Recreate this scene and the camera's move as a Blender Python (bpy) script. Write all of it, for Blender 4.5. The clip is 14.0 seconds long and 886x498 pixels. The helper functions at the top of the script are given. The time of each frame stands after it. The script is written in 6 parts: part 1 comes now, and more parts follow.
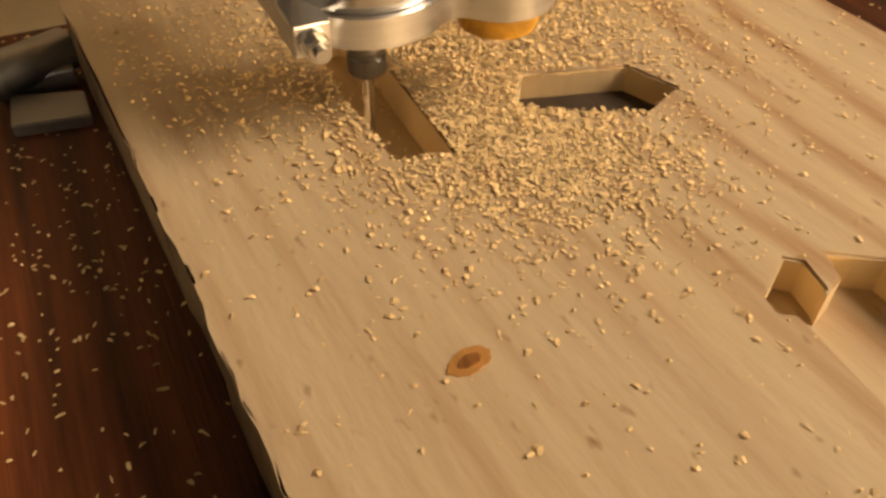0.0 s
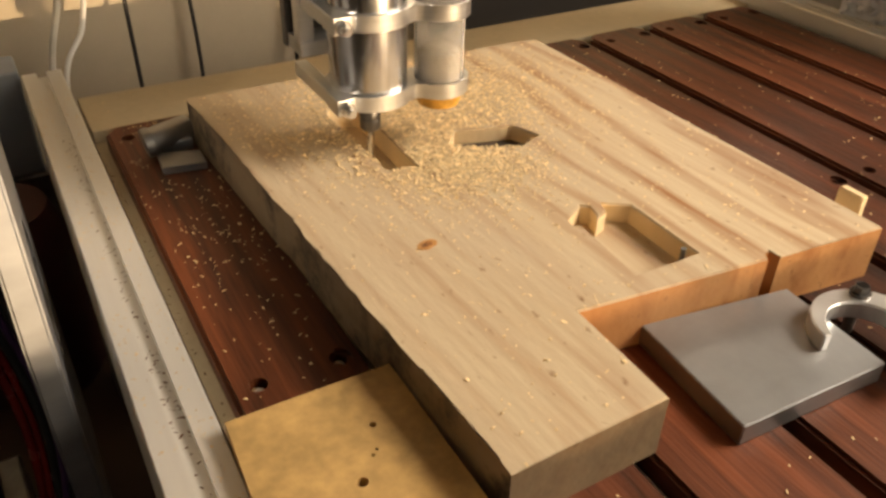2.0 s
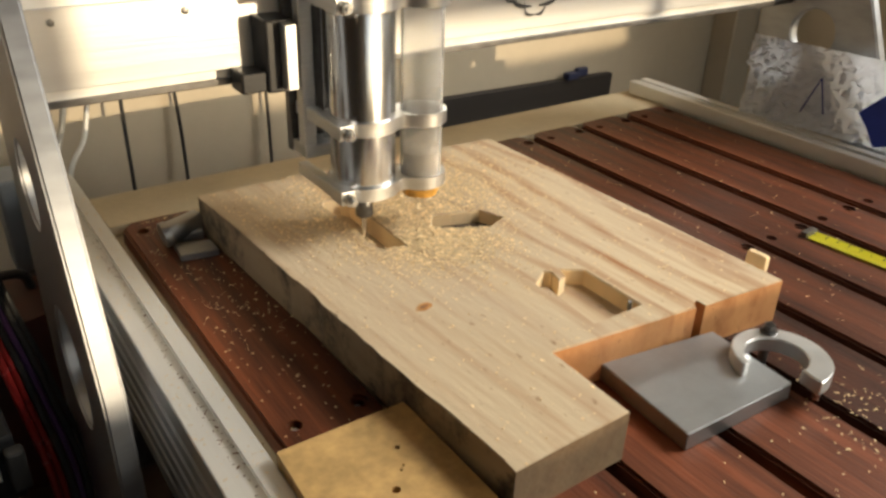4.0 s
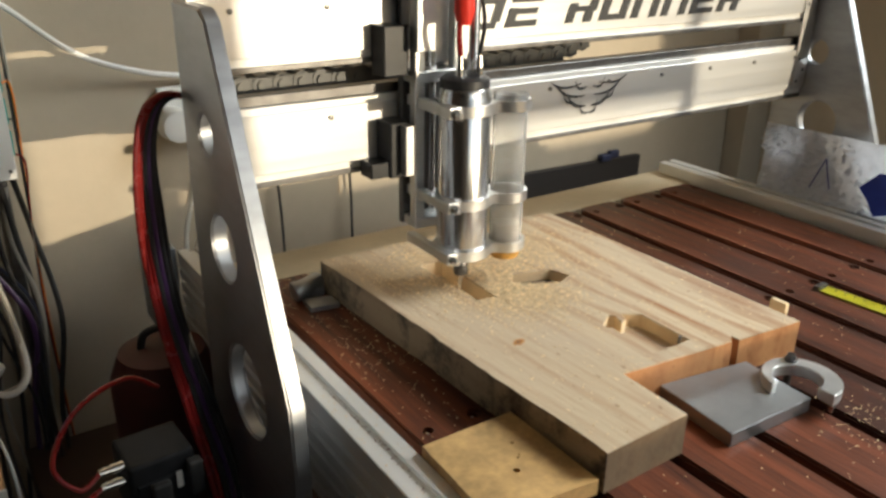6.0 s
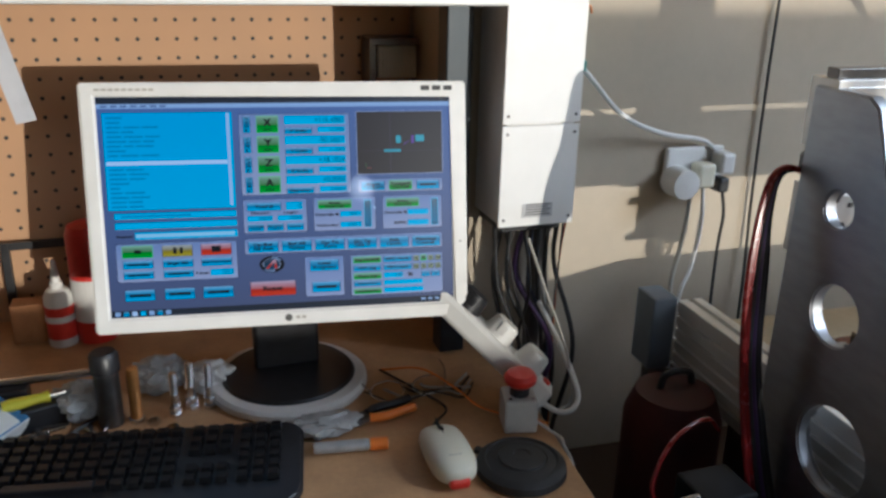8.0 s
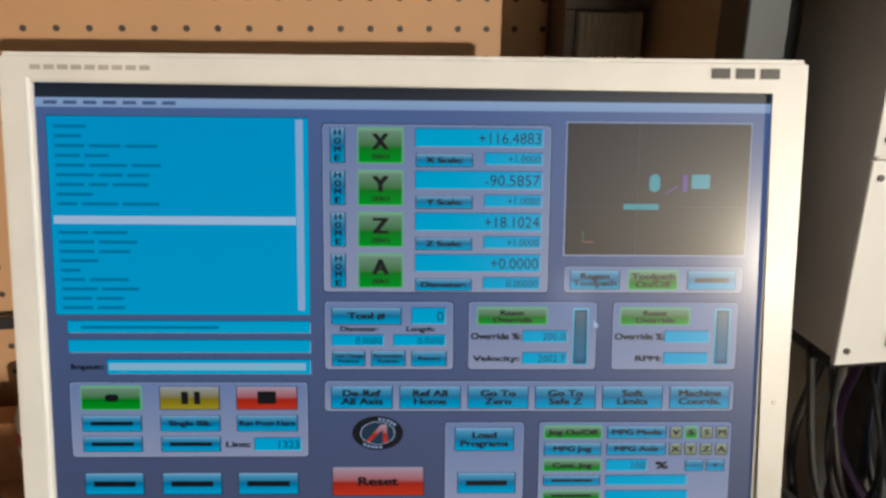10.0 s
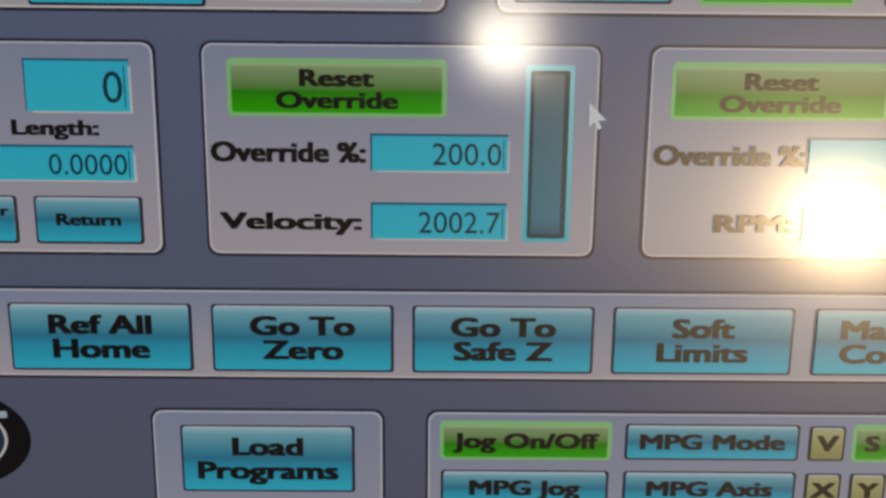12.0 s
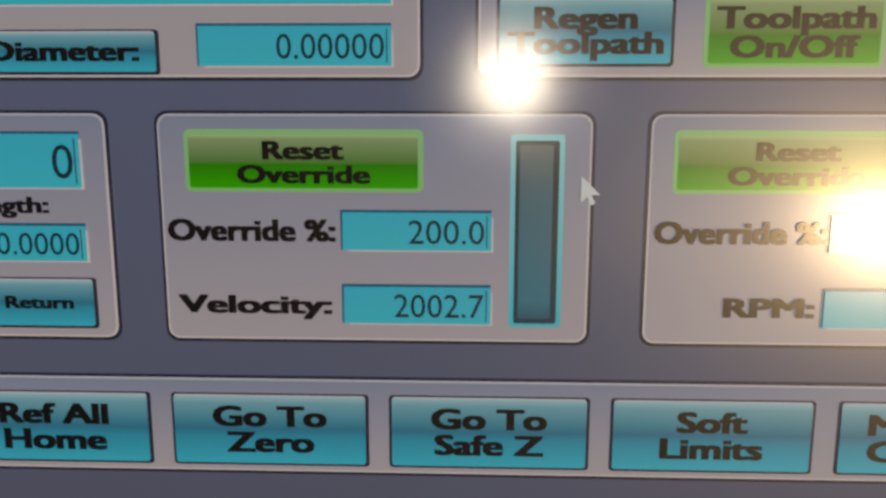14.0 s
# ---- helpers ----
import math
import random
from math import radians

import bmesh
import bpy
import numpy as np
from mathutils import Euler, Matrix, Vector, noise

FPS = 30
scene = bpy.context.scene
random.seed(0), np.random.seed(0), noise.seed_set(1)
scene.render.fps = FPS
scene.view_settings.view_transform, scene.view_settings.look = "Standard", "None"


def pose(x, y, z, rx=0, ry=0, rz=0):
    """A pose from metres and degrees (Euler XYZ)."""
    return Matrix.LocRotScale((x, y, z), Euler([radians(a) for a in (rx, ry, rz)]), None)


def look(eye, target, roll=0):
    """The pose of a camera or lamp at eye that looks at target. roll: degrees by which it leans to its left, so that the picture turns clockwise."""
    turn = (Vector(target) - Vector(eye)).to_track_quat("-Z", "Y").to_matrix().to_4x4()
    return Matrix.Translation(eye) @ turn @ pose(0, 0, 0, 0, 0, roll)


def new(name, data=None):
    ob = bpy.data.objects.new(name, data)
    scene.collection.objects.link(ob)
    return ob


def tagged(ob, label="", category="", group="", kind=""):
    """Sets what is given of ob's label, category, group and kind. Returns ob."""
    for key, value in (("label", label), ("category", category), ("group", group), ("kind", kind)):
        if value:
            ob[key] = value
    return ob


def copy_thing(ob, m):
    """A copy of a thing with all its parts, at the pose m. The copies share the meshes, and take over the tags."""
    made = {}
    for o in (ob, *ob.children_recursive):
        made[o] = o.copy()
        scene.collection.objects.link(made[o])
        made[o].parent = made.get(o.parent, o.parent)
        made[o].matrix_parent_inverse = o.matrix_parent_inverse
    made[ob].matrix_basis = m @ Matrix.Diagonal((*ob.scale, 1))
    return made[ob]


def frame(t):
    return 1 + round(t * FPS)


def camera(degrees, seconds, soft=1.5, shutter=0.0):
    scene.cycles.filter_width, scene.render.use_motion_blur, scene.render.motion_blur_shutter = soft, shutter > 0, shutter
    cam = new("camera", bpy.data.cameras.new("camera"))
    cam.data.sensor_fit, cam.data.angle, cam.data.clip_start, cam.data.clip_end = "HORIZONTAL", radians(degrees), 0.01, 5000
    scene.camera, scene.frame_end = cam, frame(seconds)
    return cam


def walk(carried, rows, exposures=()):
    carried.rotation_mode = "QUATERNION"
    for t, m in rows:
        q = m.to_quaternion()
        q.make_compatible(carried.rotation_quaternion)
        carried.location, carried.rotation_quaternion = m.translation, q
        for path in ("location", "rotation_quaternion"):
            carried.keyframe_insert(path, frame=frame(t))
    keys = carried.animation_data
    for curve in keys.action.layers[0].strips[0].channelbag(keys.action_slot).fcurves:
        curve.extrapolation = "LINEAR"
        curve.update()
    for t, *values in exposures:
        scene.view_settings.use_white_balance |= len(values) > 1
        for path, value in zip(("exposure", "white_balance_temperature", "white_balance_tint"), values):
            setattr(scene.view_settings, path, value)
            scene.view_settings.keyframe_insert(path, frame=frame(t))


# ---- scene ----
cam = camera(57.5, 14.0, soft=2.8)
PATH = [
    (0, (-0.0254, 0.0588, 0.2126), (0.3453, 0.6918, -0.4670), 1.53),
    (0.5, (-0.0770, -0.0117, 0.2500), (0.3439, 0.6134, -0.4073), 3.48),
    (1, (-0.1245, -0.0896, 0.2726), (0.2867, 0.5624, -0.3643), 2.33),
    (1.5, (-0.1545, -0.1543, 0.2929), (0.2647, 0.5228, -0.3119), 1.85),
    (2, (-0.1848, -0.2119, 0.3331), (0.2634, 0.4788, -0.2344), 1.39),
    (2.5, (-0.2199, -0.2588, 0.3637), (0.2462, 0.4445, -0.1731), 1.10),
    (4.8, (-0.3620, -0.3156, 0.4043), (0.2068, 0.3704, -0.0495), 2.19),
    (5, (-0.3847, -0.3386, 0.4267), (0.1648, 0.3584, -0.0340), 2.03),
    (5.5, (-0.4322, -0.3766, 0.4484), (0.1117, 0.3494, 0.0275), 2.21),
    (6, (-0.4877, -0.3943, 0.4495), (0.0668, 0.3454, 0.0681), 0.81),
    (6.5, (-0.5650, -0.3952, 0.4680), (-0.0081, 0.3499, 0.1009), 1.40),
    (7, (-0.6732, -0.3754, 0.4806), (-0.1593, 0.4095, 0.1342), 1.58),
    (7.5, (-0.8165, -0.3319, 0.4918), (-0.3779, 0.5019, 0.1565), 1.50),
    (8, (-0.8996, -0.2705, 0.4931), (-0.5985, 0.6206, 0.1535), 1.32),
    (8.2, (-0.9208, -0.2272, 0.4568), (-0.6631, 0.6836, 0.1341), 1.04),
    (10.3, (-0.8021, 0.4014, 0.3480), (-0.6475, 1.3334, 0.0200), 0.78),
    (10.5, (-0.7882, 0.4432, 0.3108), (-0.6205, 1.3820, 0.0097), -0.16),
    (11, (-0.7569, 0.5443, 0.2543), (-0.5878, 1.4705, -0.0826), -0.74),
    (11.5, (-0.7161, 0.6037, 0.2201), (-0.5883, 1.5115, -0.1796), -1.09),
    (12, (-0.6992, 0.6313, 0.1985), (-0.5670, 1.5466, -0.1821), 0.62),
    (12.5, (-0.6904, 0.6442, 0.2000), (-0.5842, 1.5625, -0.1812), -0.10),
    (13, (-0.6890, 0.6507, 0.2022), (-0.5836, 1.5746, -0.1658), 0.03),
    (13.5, (-0.6844, 0.6527, 0.2038), (-0.5860, 1.5752, -0.1698), -0.28),
    (14, (-0.6852, 0.6509, 0.2074), (-0.5939, 1.5736, -0.1668), -0.39),
]
walk(cam, [(t, look(eye, target, roll)) for t, eye, target, roll in PATH],
     exposures=[(0, -0.45, 10000, 20), (1, -0.1, 8900, 19), (2.5, 0.05, 7200, 11), (5.5, 0.03, 5800, 5), (6.5, -0.05, 5450, 4), (8, -0.22, 4750, 8), (10.3, -0.36, 5700, 8), (11, -0.36, 6700, 9), (12.5, -0.36, 7900, 12), (14, -0.38, 8400, 13)])

# ---- light ----
SUN_AZ, SUN_EL = radians(18.65), radians(3.1)
SUN_DIR = Vector((math.sin(SUN_AZ) * math.cos(SUN_EL), -math.cos(SUN_AZ) * math.cos(SUN_EL), math.sin(SUN_EL)))
world = bpy.data.worlds.new("sky")
scene.world = world
world.use_nodes = True
wn = world.node_tree.nodes
sky = wn.new("ShaderNodeTexSky")
sky.sky_type, sky.sun_disc = "NISHITA", False
sky.sun_elevation, sky.sun_rotation = radians(9), math.pi - SUN_AZ
world.node_tree.links.new(sky.outputs[0], wn["Background"].inputs[0])
wn["Background"].inputs[1].default_value = 0.09
sun = new("sun", bpy.data.lights.new("sun", "SUN"))
sun.data.energy, sun.data.angle, sun.data.color = 3.4, radians(0.5), (1.0, 0.77, 0.50)
sun.matrix_world = look(SUN_DIR * 10, (0, 0, 0))


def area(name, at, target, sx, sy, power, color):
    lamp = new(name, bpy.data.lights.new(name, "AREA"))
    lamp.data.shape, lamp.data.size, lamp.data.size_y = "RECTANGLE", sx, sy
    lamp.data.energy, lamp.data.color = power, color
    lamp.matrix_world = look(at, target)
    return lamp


# area lamps: stand-in for the window's sky light, and an added fill over the board
area("window_light", (0.75, -2.9, 0.80), (0.3, 0.5, 0.0), 3.2, 1.25, 8.5, (0.86, 0.93, 1.0))
area("board_fill_light", (1.9, -0.8, 1.62), (0.25, 0.15, 0.0), 1.3, 1.2, 20, (1.0, 0.93, 0.82)).data.spread = radians(70)

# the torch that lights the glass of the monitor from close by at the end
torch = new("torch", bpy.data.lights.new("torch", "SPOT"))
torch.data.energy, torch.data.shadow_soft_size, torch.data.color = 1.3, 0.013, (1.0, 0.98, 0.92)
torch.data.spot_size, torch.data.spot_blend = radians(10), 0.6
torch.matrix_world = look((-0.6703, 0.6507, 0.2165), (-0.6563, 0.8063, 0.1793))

# ---- materials ----


def mat(name, color=(0.5, 0.5, 0.5), rough=0.5, metal=0.0, var=0.15, scale=20.0, stretch=(1, 1, 1), bump=0.1, bump_scale=None,
        spec=0.5, fine=0.0, rand=0.0, coat=0.0):
    m = bpy.data.materials.new(name)
    m.use_nodes = True
    nt = m.node_tree
    b = nt.nodes["Principled BSDF"]
    b.inputs["Metallic"].default_value = metal
    b.inputs["Specular IOR Level"].default_value = spec
    b.inputs["Coat Weight"].default_value = coat
    tc = nt.nodes.new("ShaderNodeTexCoord")
    mp = nt.nodes.new("ShaderNodeMapping")
    mp.inputs["Scale"].default_value = stretch
    nt.links.new(tc.outputs["Object"], mp.inputs[0])
    n1 = nt.nodes.new("ShaderNodeTexNoise")
    n1.inputs["Scale"].default_value, n1.inputs["Detail"].default_value = scale, 6
    nt.links.new(mp.outputs[0], n1.inputs[0])
    n2 = nt.nodes.new("ShaderNodeTexNoise")
    n2.inputs["Scale"].default_value, n2.inputs["Detail"].default_value = bump_scale or scale * 8, 4
    nt.links.new(mp.outputs[0], n2.inputs[0])
    ramp = nt.nodes.new("ShaderNodeValToRGB")
    ramp.color_ramp.elements[0].position, ramp.color_ramp.elements[1].position = 0.3, 0.72
    lo = [max(0, c * (1 - var)) for c in color]
    hi = [min(1, c * (1 + var)) for c in color]
    ramp.color_ramp.elements[0].color, ramp.color_ramp.elements[1].color = (*lo, 1), (*hi, 1)
    mixf = nt.nodes.new("ShaderNodeMath")
    mixf.operation = "ADD"
    sc = nt.nodes.new("ShaderNodeMath")
    sc.operation, sc.inputs[1].default_value = "MULTIPLY_ADD", fine
    sc.inputs[2].default_value = -fine / 2
    nt.links.new(n2.outputs[0], sc.inputs[0])
    nt.links.new(n1.outputs[0], mixf.inputs[0])
    nt.links.new(sc.outputs[0], mixf.inputs[1])
    nt.links.new(mixf.outputs[0], ramp.inputs[0])
    out = ramp.outputs[0]
    if rand:
        oi = nt.nodes.new("ShaderNodeObjectInfo")
        hsv = nt.nodes.new("ShaderNodeHueSaturation")
        mr = nt.nodes.new("ShaderNodeMapRange")
        mr.inputs[3].default_value, mr.inputs[4].default_value = 1 - rand, 1 + rand
        nt.links.new(oi.outputs["Random"], mr.inputs[0])
        nt.links.new(mr.outputs[0], hsv.inputs["Value"])
        nt.links.new(out, hsv.inputs["Color"])
        out = hsv.outputs[0]
    nt.links.new(out, b.inputs["Base Color"])
    rr = nt.nodes.new("ShaderNodeMapRange")
    rr.inputs[3].default_value, rr.inputs[4].default_value = max(0.02, rough - 0.08), min(1, rough + 0.1)
    nt.links.new(n1.outputs[0], rr.inputs[0])
    nt.links.new(rr.outputs[0], b.inputs["Roughness"])
    if bump:
        bp = nt.nodes.new("ShaderNodeBump")
        bp.inputs["Strength"].default_value, bp.inputs["Distance"].default_value = bump, 0.002
        nt.links.new(n2.outputs[0], bp.inputs["Height"])
        nt.links.new(bp.outputs[0], b.inputs["Normal"])
    return m


def pine(name, light, dark, stain=0.0):
    """Pale softwood: rings drawn out along y, fine fibre, blotches."""
    m = mat(name, light, 0.62, 0, 0.12, 5, (1, 0.25, 1), 0.25, 160, spec=0.3)
    nt = m.node_tree
    b = nt.nodes["Principled BSDF"]
    tc = nt.nodes.new("ShaderNodeTexCoord")
    warp = nt.nodes.new("ShaderNodeTexNoise")
    warp.inputs["Scale"].default_value, warp.inputs["Detail"].default_value = 5.0, 3
    mp0 = nt.nodes.new("ShaderNodeMapping")
    mp0.inputs["Scale"].default_value = (1, 0.35, 1)
    nt.links.new(tc.outputs["Object"], mp0.inputs[0])
    nt.links.new(mp0.outputs[0], warp.inputs[0])
    sep = nt.nodes.new("ShaderNodeSeparateXYZ")
    nt.links.new(tc.outputs["Object"], sep.inputs[0])
    x = nt.nodes.new("ShaderNodeMath")
    x.operation, x.inputs[1].default_value = "MULTIPLY_ADD", 0.20
    nt.links.new(warp.outputs[0], x.inputs[0])
    nt.links.new(sep.outputs[0], x.inputs[2])
    f = nt.nodes.new("ShaderNodeMath")
    f.operation, f.inputs[1].default_value = "MULTIPLY", 150
    nt.links.new(x.outputs[0], f.inputs[0])
    s = nt.nodes.new("ShaderNodeMath")
    s.operation = "SINE"
    nt.links.new(f.outputs[0], s.inputs[0])
    # streaks grow towards the heart side of the board
    heart = nt.nodes.new("ShaderNodeMapRange")
    heart.inputs[1].default_value, heart.inputs[2].default_value = 0.17, 0.42
    heart.inputs[3].default_value, heart.inputs[4].default_value = 0.30, 1.2
    nt.links.new(x.outputs[0], heart.inputs[0])
    fib = nt.nodes.new("ShaderNodeTexNoise")
    fib.inputs["Scale"].default_value, fib.inputs["Detail"].default_value = 60, 8
    mp1 = nt.nodes.new("ShaderNodeMapping")
    mp1.inputs["Scale"].default_value = (1.6, 0.07, 1)
    nt.links.new(tc.outputs["Object"], mp1.inputs[0])
    nt.links.new(mp1.outputs[0], fib.inputs[0])
    s2 = nt.nodes.new("ShaderNodeMapRange")
    s2.inputs[1].default_value = -0.2
    nt.links.new(s.outputs[0], s2.inputs[0])
    k = nt.nodes.new("ShaderNodeMath")
    k.operation = "MULTIPLY"
    nt.links.new(s2.outputs[0], k.inputs[0])
    nt.links.new(fib.outputs[0], k.inputs[1])
    k2 = nt.nodes.new("ShaderNodeMath")
    k2.operation = "MULTIPLY"
    nt.links.new(k.outputs[0], k2.inputs[0])
    nt.links.new(heart.outputs[0], k2.inputs[1])
    fr = nt.nodes.new("ShaderNodeMapRange")
    fr.inputs[1].default_value, fr.inputs[2].default_value, fr.inputs[4].default_value = 0.45, 0.75, 0.38
    nt.links.new(fib.outputs[0], fr.inputs[0])
    tot = nt.nodes.new("ShaderNodeMath")
    tot.operation = "ADD"
    tot.use_clamp = True
    nt.links.new(k2.outputs[0], tot.inputs[0])
    nt.links.new(fr.outputs[0], tot.inputs[1])
    mix = nt.nodes.new("ShaderNodeMixRGB")
    mix.inputs[2].default_value = (*dark, 1)
    src = b.inputs["Base Color"].links[0].from_socket
    nt.links.new(src, mix.inputs[1])
    nt.links.new(tot.outputs[0], mix.inputs[0])
    # weathered grey patches and small pits
    we = nt.nodes.new("ShaderNodeTexNoise")
    we.inputs["Scale"].default_value, we.inputs["Detail"].default_value = 9, 7
    mpw = nt.nodes.new("ShaderNodeMapping")
    mpw.inputs["Scale"].default_value = (1, 0.45, 1)
    nt.links.new(tc.outputs["Object"], mpw.inputs[0])
    nt.links.new(mpw.outputs[0], we.inputs[0])
    wr = nt.nodes.new("ShaderNodeMapRange")
    wr.inputs[1].default_value, wr.inputs[2].default_value, wr.inputs[4].default_value = 0.42, 0.68, 0.55
    nt.links.new(we.outputs[0], wr.inputs[0])
    wm = nt.nodes.new("ShaderNodeMixRGB")
    wm.inputs[2].default_value = (light[0] * 0.80, light[1] * 0.80, light[2] * 0.88, 1)
    nt.links.new(wr.outputs[0], wm.inputs[0])
    nt.links.new(mix.outputs[0], wm.inputs[1])
    pit = nt.nodes.new("ShaderNodeTexNoise")
    pit.inputs["Scale"].default_value, pit.inputs["Detail"].default_value = 130, 2
    mpp = nt.nodes.new("ShaderNodeMapping")
    mpp.inputs["Scale"].default_value = (1, 0.5, 1)
    nt.links.new(tc.outputs["Object"], mpp.inputs[0])
    nt.links.new(mpp.outputs[0], pit.inputs[0])
    pr = nt.nodes.new("ShaderNodeMapRange")
    pr.inputs[1].default_value, pr.inputs[2].default_value, pr.inputs[4].default_value = 0.66, 0.78, 0.7
    nt.links.new(pit.outputs[0], pr.inputs[0])
    pm = nt.nodes.new("ShaderNodeMixRGB")
    pm.inputs[2].default_value = (*[c * 0.6 for c in dark], 1)
    nt.links.new(pr.outputs[0], pm.inputs[0])
    nt.links.new(wm.outputs[0], pm.inputs[1])
    out = pm.outputs[0]
    if stain:
        bl = nt.nodes.new("ShaderNodeTexNoise")
        bl.inputs["Scale"].default_value, bl.inputs["Detail"].default_value, bl.inputs["Roughness"].default_value = 14, 8, 0.7
        nt.links.new(tc.outputs["Object"], bl.inputs[0])
        br = nt.nodes.new("ShaderNodeMapRange")
        br.inputs[1].default_value, br.inputs[2].default_value, br.inputs[4].default_value = 0.46, 0.62, stain
        nt.links.new(bl.outputs[0], br.inputs[0])
        m2 = nt.nodes.new("ShaderNodeMixRGB")
        m2.inputs[2].default_value = (0.035, 0.03, 0.025, 1)
        nt.links.new(br.outputs[0], m2.inputs[0])
        nt.links.new(out, m2.inputs[1])
        out = m2.outputs[0]
    nt.links.new(out, b.inputs["Base Color"])
    return m


def glow(name, top, bottom, strength=1.0, stops=()):
    """A lit patch of a screen behind its matt coat, shaded from its bottom to its top; stops add colours between."""
    m = bpy.data.materials.new(name)
    m.use_nodes = True
    nt = m.node_tree
    b = nt.nodes["Principled BSDF"]
    b.inputs["Base Color"].default_value = (0.004, 0.004, 0.005, 1)
    b.inputs["Roughness"].default_value = 0.40
    b.inputs["Specular IOR Level"].default_value = 0.16
    b.inputs["Coat Weight"].default_value, b.inputs["Coat Roughness"].default_value = 0.42, 0.18
    tc = nt.nodes.new("ShaderNodeTexCoord")
    sep = nt.nodes.new("ShaderNodeSeparateXYZ")
    nt.links.new(tc.outputs["Generated"], sep.inputs[0])
    ramp = nt.nodes.new("ShaderNodeValToRGB")
    ramp.color_ramp.elements[0].color, ramp.color_ramp.elements[1].color = (*bottom, 1), (*top, 1)
    for at, c in stops:
        ramp.color_ramp.elements.new(at).color = (*c, 1)
    nt.links.new(sep.outputs[2], ramp.inputs[0])
    nt.links.new(ramp.outputs[0], b.inputs["Emission Color"])
    b.inputs["Emission Strength"].default_value = strength
    return m


PINE = pine("pine", (0.555, 0.445, 0.30), (0.30, 0.135, 0.05))
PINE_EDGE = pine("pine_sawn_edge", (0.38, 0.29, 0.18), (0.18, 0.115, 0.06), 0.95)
# end grain darkened: the shade on the front end is in this colour
END = pine("shaded_end_grain", (0.22, 0.155, 0.09), (0.18, 0.10, 0.05), 0.25)
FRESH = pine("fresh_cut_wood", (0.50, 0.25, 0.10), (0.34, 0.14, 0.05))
CREAM = mat("fresh_pine_cut", (0.78, 0.60, 0.36), 0.6, 0, 0.1, 30, (1, 1, 0.3), 0.2)
CHIP = mat("wood_chip", (0.76, 0.56, 0.31), 0.6, 0, 0.35, 130, bump=0.0)
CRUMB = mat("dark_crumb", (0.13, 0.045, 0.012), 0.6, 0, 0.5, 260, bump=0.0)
SHADECUT = mat("shaded_cut_floor", (0.05, 0.034, 0.022), 0.7, 0, 0.25, 40, (1, 0.3, 1), 0.2)
KNOT = mat("knot", (0.40, 0.19, 0.055), 0.5, 0, 0.30, 90, (1, 0.5, 1), 0.2)
KNOT_CORE = mat("knot_core", (0.25, 0.095, 0.022), 0.5, 0, 0.5, 260, (1, 0.5, 1), 0.3)
MERBAU = mat("oiled_merbau", (0.080, 0.022, 0.008), 0.48, 0, 0.7, 22, (2.2, 0.12, 1), 0.3, 180, 0.3, 0.35, 0.5)
MDF = mat("mdf", (0.50, 0.315, 0.12), 0.55, 0, 0.32, 17, bump=0.15, bump_scale=120, fine=0.45)
MDFDARK = mat("mdf_dark_edge", (0.30, 0.18, 0.07), 0.6, 0, 0.3, 30, bump=0.2)
ALU = mat("brushed_aluminium", (0.72, 0.72, 0.71), 0.36, 1.0, 0.06, 30, (1, 1, 12), 0.08, 200)
PLATE = mat("dull_milled_aluminium", (0.37, 0.38, 0.40), 0.42, 1.0, 0.10, 30, (1, 1, 3), 0.03, 200)
ALUX = mat("brushed_aluminium_sheet", (0.55, 0.55, 0.545), 0.40, 0.93, 0.05, 25, (0.06, 1, 3), 0.06, 160)
ALUD = mat("milled_aluminium", (0.34, 0.345, 0.35), 0.46, 1.0, 0.12, 18, (1, 1, 1), 0.06, 140, fine=0.2)
CASTAL = mat("cast_aluminium", (0.76, 0.76, 0.75), 0.36, 0.9, 0.1, 30, bump=0.12, bump_scale=160)
EXTR = mat("anodised_extrusion", (0.72, 0.71, 0.68), 0.42, 0.55, 0.08, 12, (3, 0.1, 1), 0.05, 150)
STEEL = mat("polished_steel", (0.66, 0.66, 0.66), 0.2, 1.0, 0.05, 20, (1, 1, 0.05), 0.03)
DSTEEL = mat("dark_steel", (0.16, 0.155, 0.15), 0.35, 0.9, 0.2, 60, bump=0.05)
BLACK = mat("black_plastic", (0.018, 0.018, 0.02), 0.4, 0, 0.3, 40, bump=0.1)
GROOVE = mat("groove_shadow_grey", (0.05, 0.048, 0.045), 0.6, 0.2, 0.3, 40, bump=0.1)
RUBBER = mat("black_rubber", (0.022, 0.021, 0.02), 0.62, 0, 0.3, 60, bump=0.2)
PLASTIC_W = mat("white_plastic", (0.74, 0.73, 0.70), 0.35, 0, 0.05, 20, bump=0.02)
BEIGE = mat("cream_plastic", (0.76, 0.72, 0.57), 0.38, 0, 0.06, 20, bump=0.03)
WALLM = mat("painted_wall", (0.475, 0.405, 0.30), 0.8, 0, 0.07, 3.5, bump=0.25, bump_scale=45, fine=0.3)
PEG = mat("pegboard_hardboard", (0.50, 0.30, 0.155), 0.6, 0, 0.06, 6, bump=0.1, bump_scale=90)
CEIL = mat("ceiling_paint", (0.62, 0.56, 0.46), 0.85, 0, 0.05, 3, bump=0.1)
FLOORM = mat("concrete", (0.20, 0.185, 0.165), 0.8, 0, 0.25, 4, bump=0.3, bump_scale=60, fine=0.3)
DESKM = mat("worn_desk_laminate", (0.50, 0.295, 0.135), 0.5, 0, 0.22, 10, bump=0.12, bump_scale=120, fine=0.3)
